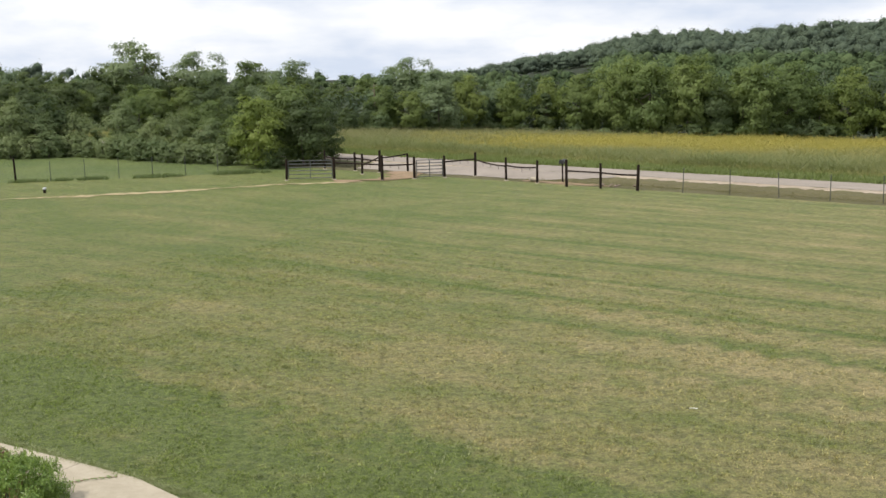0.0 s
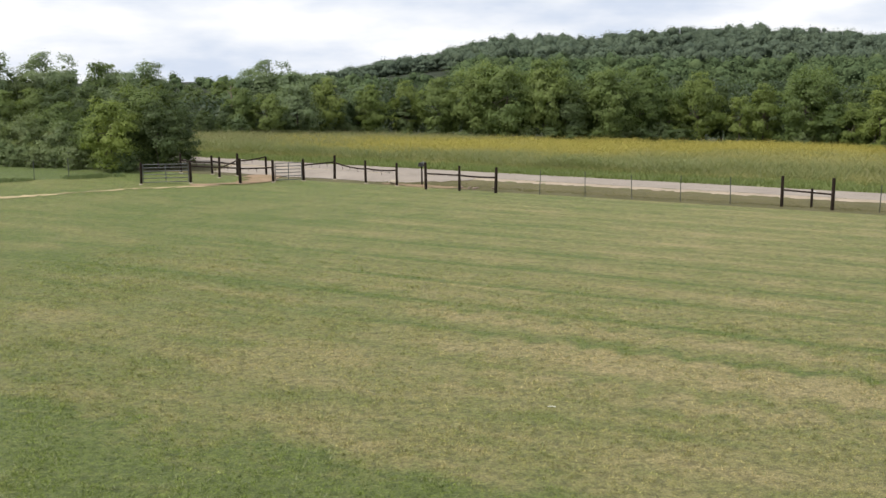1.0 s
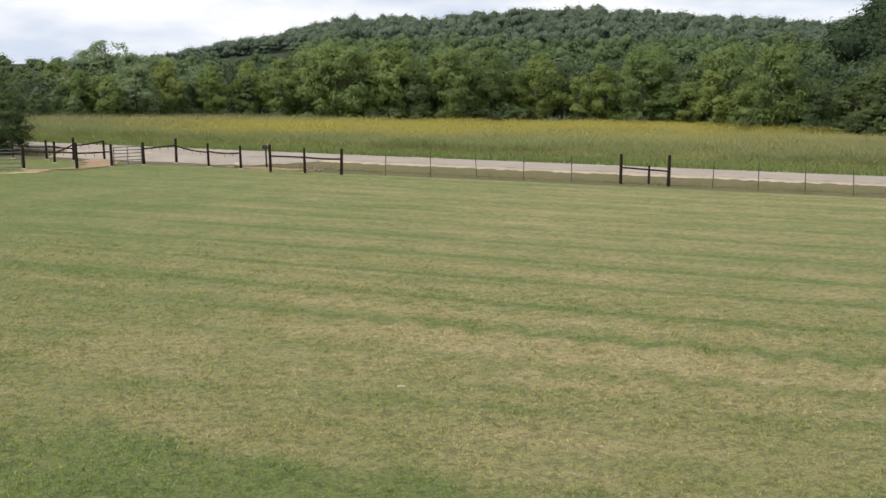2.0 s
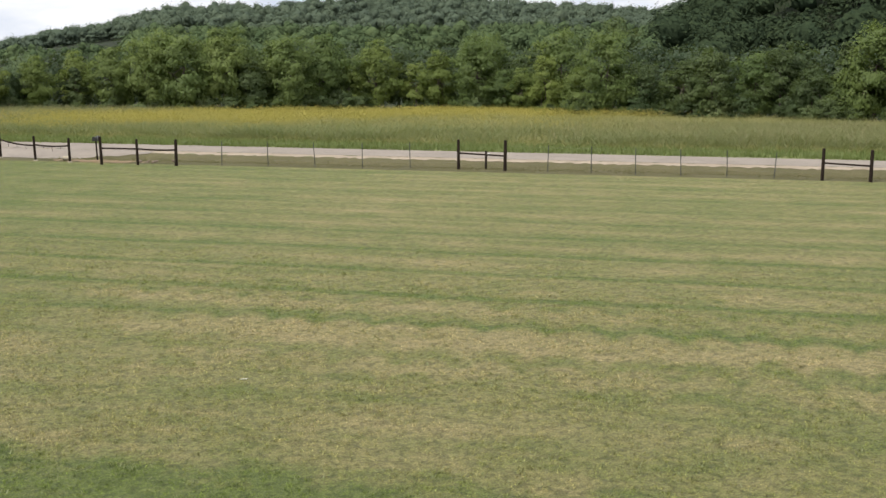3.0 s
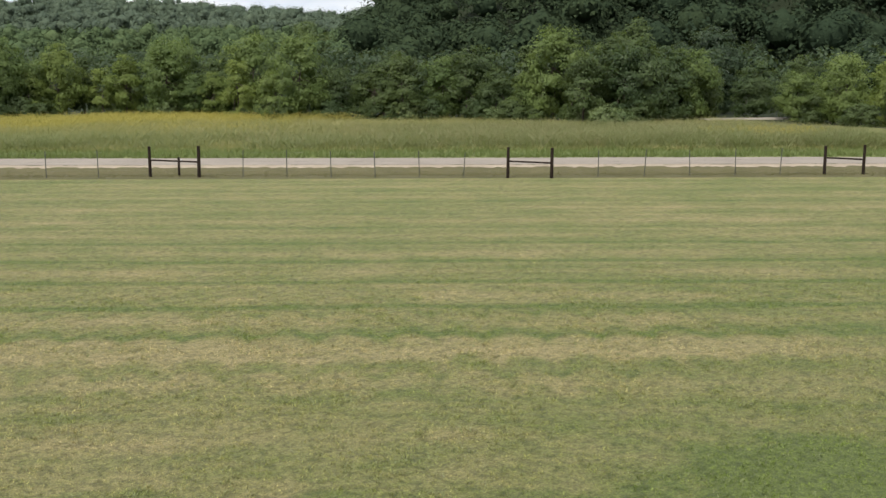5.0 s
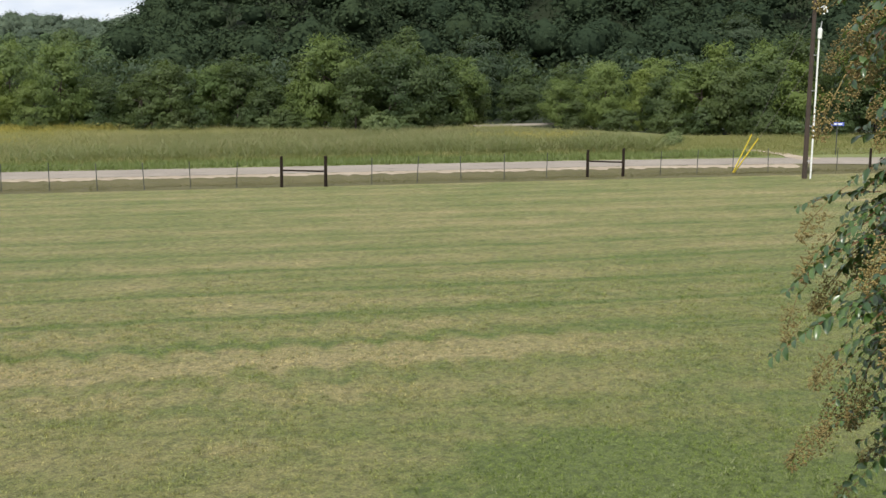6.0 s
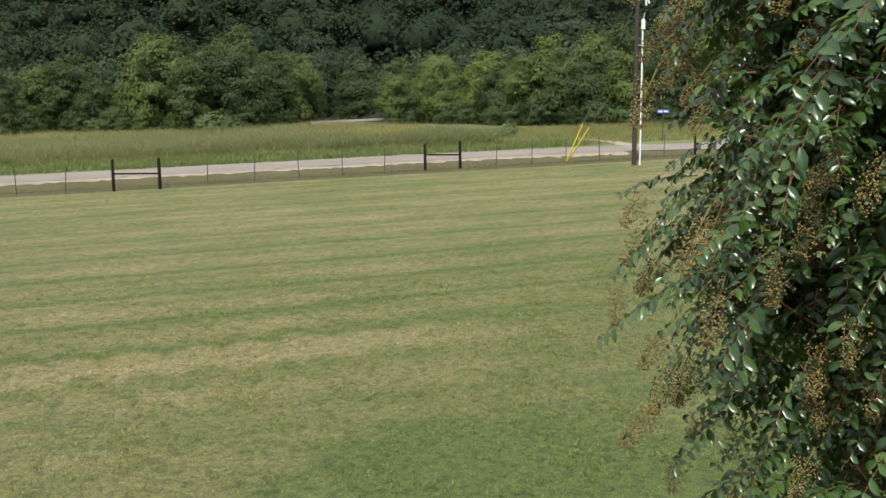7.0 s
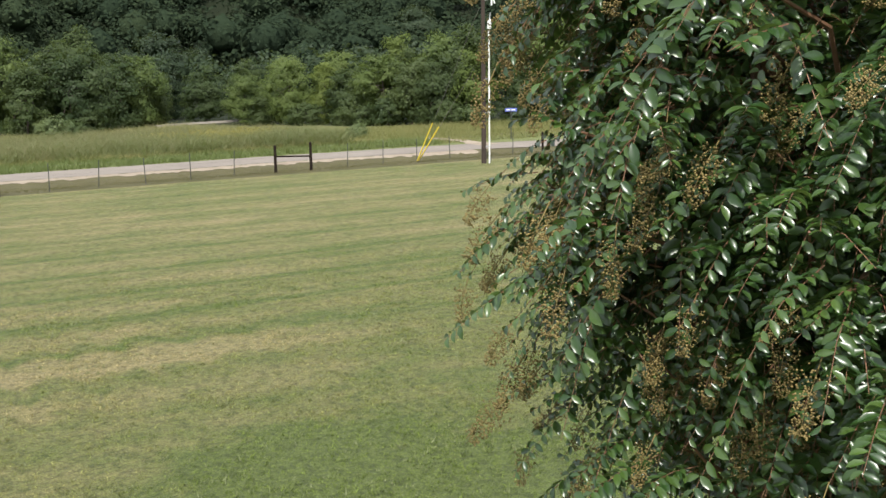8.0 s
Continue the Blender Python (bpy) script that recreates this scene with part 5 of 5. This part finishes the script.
def crape_myrtle(cx, cy, cz, rad, tall_r):
    rng = np.random.default_rng(77)
    tree = thing("crape_myrtle", "tall crape myrtle with glossy leaves and brown seed heads", "tree", (cx, cy, 0))
    # stems
    for k in range(6):
        a = k * 1.05 + rng.uniform(-0.2, 0.2)
        r1 = rng.uniform(0.25, 0.55)
        pts = [(0.12 * math.cos(a), 0.12 * math.sin(a), -0.2), (0.2 * math.cos(a), 0.2 * math.sin(a), 2.2), (r1 * math.cos(a + 0.2), r1 * math.sin(a + 0.2), 4.8),
               (r1 * 1.5 * math.cos(a + 0.3), r1 * 1.5 * math.sin(a + 0.3), 6.6), (r1 * 2.0 * math.cos(a + 0.4), r1 * 2.0 * math.sin(a + 0.4), 8.6)]
        part("stem", Shape().tube(pts, [0.06, 0.05, 0.04, 0.026, 0.012], 8), M_STEM, tree)
    # boughs: each carries a fan of leafy shoots at its end
    eye = -np.array((cx, cy, 0.0)) / math.hypot(cx, cy)
    ends = []
    while len(ends) < 260:
        d = rng.normal(size=3)
        d /= np.linalg.norm(d)
        if d @ eye < -0.25 and rng.random() < 0.55:
            continue
        lump = 1 + 0.32 * noise.noise((d[0] * 2.4, d[1] * 2.4, d[2] * 3.5 + 5))
        k = rng.uniform(0.72, 0.97) * lump
        ends.append((np.array((0, 0, cz)) + d * k * np.array((rad, rad, tall_r)), d, 1.0))
    for a_, e_, dist in BOUGHS:
        p = np.array((*az(a_, dist), EYE_H + dist * math.tan(radians(e_)))) - np.array((cx, cy, 0))
        d = np.array((p[0], p[1], 0.0)) / math.hypot(p[0], p[1])
        ends.append((p, d + np.array((0, 0, -0.2)), 0.5))
    twigs = Shape()
    shoots = []
    for p, d, fan in ends:
        q0 = p * np.array((0.4, 0.4, 1)) + np.array((0, 0, -0.5))
        q1 = (q0 + p) / 2 + rng.normal(size=3) * 0.07 + np.array((0, 0, 0.08))
        twigs.tube([tuple(q0), tuple(q1), tuple(p)], [0.011, 0.008, 0.004], 5)
        for m in range(14 if fan == 1.0 else 8):
            f = rng.uniform(0, 1) ** 1.5
            at = p + (q1 - p) * f * 0.7 + rng.normal(size=3) * 0.07
            shoots.append((at, d * np.array((1, 1, 0.5)) + rng.normal(size=3) * 0.55 * fan + np.array((0, 0, rng.uniform(-0.4, 0.35) * fan)), 0, m < (2 if fan == 1.0 else 4) and rng.random() < 0.8))
    n_out = len(shoots)
    for _ in range(1900):
        d = rng.normal(size=3)
        d /= np.linalg.norm(d)
        at = np.array((0, 0, cz)) + d * rng.uniform(0.3, 0.72) * np.array((rad, rad, tall_r))
        shoots.append((at, d * np.array((1, 1, 0.5)) + rng.normal(size=3) * 0.5, 1, False))
    fr, pl, sz, tips, owner = [], [], [], [], []
    for i, (p0, way, inner, lead) in enumerate(shoots):
        way = way / np.linalg.norm(way)
        L = rng.uniform(0.17, 0.4)
        droop = rng.uniform(0.15, 0.95)
        path = [p0 + way * L * t + np.array((0, 0, -droop * L * t * t)) for t in (0, 0.5, 1)]
        twigs.tube([tuple(p) for p in path], [0.0024, 0.0018, 0.001], 3)
        pairs = max(3, int(L / 0.03))
        size = rng.uniform(0.05, 0.077)
        for j in range(pairs):
            t = 0.1 + 0.9 * (j + 0.5) / pairs
            tang = way * L + np.array((0, 0, -2 * droop * L * t))
            tang /= np.linalg.norm(tang)
            side = np.cross(tang, (0, 0, 1)) + rng.normal(size=3) * 0.1
            side /= np.linalg.norm(side) + 1e-9
            c = p0 + way * L * t + np.array((0, 0, -droop * L * t * t))
            for sgn in (1, -1):
                if rng.random() < 0.06:
                    continue
                ax = side * sgn * rng.uniform(0.75, 1.0) + tang * rng.uniform(0.2, 0.6) + np.array((0, 0, rng.uniform(-0.35, 0.08)))
                ax /= np.linalg.norm(ax)
                up = np.cross(ax, tang) * sgn
                up = up + rng.normal(size=3) * 0.24
                if up[2] < 0:
                    up = -up
                ac = np.cross(up, ax)
                ac /= np.linalg.norm(ac) + 1e-9
                up = np.cross(ax, ac)
                fr.append((ax, ac, up))
                pl.append(c + tang * rng.uniform(-0.008, 0.008))
                sz.append(size * rng.uniform(0.8, 1.12) * (1.0 - 0.35 * abs(2 * t - 1.0)))
                owner.append(i)
        if lead or (not inner and rng.random() < 0.02):
            tips.append((path[-1], tang))
    tagged(part("twig_tangle", twigs, M_TWIG, tree), kind="stuff")
    fr, pl, sz, owner = np.array(fr), np.array(pl), np.array(sz), np.array(owner)
    # single leaves on the side towards the house, the rest in one mesh
    front = (pl[:, 0] < -0.8 * rad) & (np.abs(pl[:, 2] - cz) < 1.6) & (owner < n_out)
    idx = np.flatnonzero(front)[:290]
    single = np.zeros(len(pl), bool)
    single[idx] = True
    v, t = stamp(fr[~single], pl[~single], sz[~single])
    tagged(part("foliage", tri_mesh("foliage", v, t), M_MYRTLE, tree), kind="stuff")
    leaf = tri_mesh("leaf", LEAF_V, LEAF_T)
    for i in idx:
        ob = part("leaf", leaf, M_MYRTLE, tree)
        m = Matrix(((*fr[i][0], 0), (*fr[i][1], 0), (*fr[i][2], 0), (0, 0, 0, 1))).transposed()
        ob.matrix_basis = Matrix.Translation(pl[i].tolist()) @ m @ Matrix.Scale(float(sz[i]), 4)
    heads = [panicle_mesh(k) for k in (1, 2, 3, 4)]
    for i, (p, tang) in enumerate(tips):
        ob = part("seed_panicle", heads[i % 4], M_SEED, tree)
        w = Vector(tang) + Vector((0, 0, rng.uniform(-0.6, 0.2)))
        ob.matrix_basis = Matrix.Translation(p.tolist()) @ w.to_track_quat("X", "Z").to_matrix().to_4x4() @ Matrix.Scale(rng.uniform(1.1, 1.6), 4)
    return tree


# bearing, elevation and distance from the balcony of the boughs that reach out over the lawn
BOUGHS = ((70.3, -7.6, 4.4), (73.2, -13.2, 4.35), (73.4, -16.4, 4.3), (74.4, -18.2, 4.2), (77.6, -19.2, 3.9), (71.6, 2.0, 4.5),
          (73.0, -2.6, 4.45), (73.0, -5.6, 4.45), (72.8, -10.2, 4.4))
crape_myrtle(*az(86, 4.75), 7.45, 1.27, 2.1)


# ---------------------------------------------------------------- shrub, sprig and litter near the footpath
M_ABELIA = leafy("abelia_leaves", (0.1, 0.18, 0.03), (0.27, 0.37, 0.075), 0.4, 0.3, 0.7, 2.0, 0.5)
M_RED = leafy("reddish_tips", (0.13, 0.05, 0.04), (0.24, 0.12, 0.09), 0.5, 0.3, 0.6, 3.0)


def footpath_shrub():
    rng = np.random.default_rng(50)
    x, y = -7.45, 19.15
    b = thing("shrub", "rounded green shrub with reddish tips by the footpath", "shrub", (x, y, 0))
    lobes = []
    for k in range(22):
        a, r = k * 2.4, 0.88 * math.sqrt((k + 0.5) / 22)
        lobes.append((r * math.cos(a), r * math.sin(a), 0.35 + 0.6 * (1 - (r / 0.95) ** 2) + rng.uniform(-0.08, 0.1), rng.uniform(0.18, 0.28), rng.uniform(0.16, 0.26)))
    for r, z in ((0.8, 0.17), (0.55, 0.3)):
        for k in range(12):
            a = k * 0.524 + r
            lobes.append((r * math.cos(a), r * math.sin(a), z, 0.22, 0.18))
    lobes = [(lx, ly, lz * (0.62 if lx < -0.25 else 0.86), a, c) for lx, ly, lz, a, c in lobes]
    st = Shape()
    for lx, ly, lz, *_ in lobes:
        st.tube([(0.1 * lx, 0.1 * ly, -0.05), (0.6 * lx, 0.6 * ly, lz * 0.6), (lx, ly, lz)], [0.012, 0.008, 0.003], 5)
    part("stems", st, M_TWIG, b)
    part("foliage", quads("foliage", crown_leaves(rng, lobes, 24000, 0.02, 0.9, 0.5), 3), M_ABELIA, b)
    v = crown_leaves(rng, [q for q in lobes if q[0] < -0.15 and q[2] > 0.2], 3600, 0.02, 0.9, 0.95)
    part("tips", quads("tips", v, 3), M_RED, b, "reddish young leaf tips")
    # upright young shoots
    L = np.array(lobes)[rng.integers(0, len(lobes), 1500)]
    q = rng.normal(size=(1500, 3))
    q /= np.linalg.norm(q, axis=1)[:, None]
    at = L[:, :3] + q * L[:, 3:4] * 0.9
    part("sprays", quads("sprays", blades(rng, at[:, 0], at[:, 1], at[:, 2], np.full(1500, 0.11), 0.008, 4, 0.45, 0.02), 3), M_ABELIA, b)


footpath_shrub()


def sprig():
    """A fallen leafy twig on the footpath."""
    rng = np.random.default_rng(51)
    x, y = us(10.2, -43.45)
    b = thing("fallen_sprig", "fallen green leafy twig lying on the footpath", "twig", (x, y, 0.035), turn=20)
    part("stalk", Shape().tube([(-0.4, 0, 0.0), (0, 0.03, 0.02), (0.45, 0, 0.0)], 0.006, 5), M_TWIG, b)
    fr, pl, sz = [], [], []
    for k in range(18):
        if k % 3 == 1:
            continue
        for sgn in (1, -1):
            a = sgn * rng.uniform(0.6, 1.0)
            ax = np.array((math.cos(a), math.sin(a), rng.uniform(0.0, 0.25)))
            ax /= np.linalg.norm(ax)
            ac = np.cross((0, 0, 1), ax)
            ac /= np.linalg.norm(ac)
            fr.append((ax, ac, np.cross(ax, ac)))
            pl.append((-0.38 + 0.045 * k, 0.0, 0.02))
            sz.append(rng.uniform(0.05, 0.085))
    part("leaves", tri_mesh("leaves", *stamp(np.array(fr), np.array(pl), np.array(sz))), M_ABELIA, b)


sprig()
solid("straw_stalk", Shape().tube([(-0.09, 0, 0.02), (0, 0.015, 0.03), (0.09, 0, 0.022)], 0.007, 5), M_WHITE,
      "pale broken stalk lying on the lawn", "stalk", at=pose(5.3, 24.3, 0.01, 0, 0, -15))
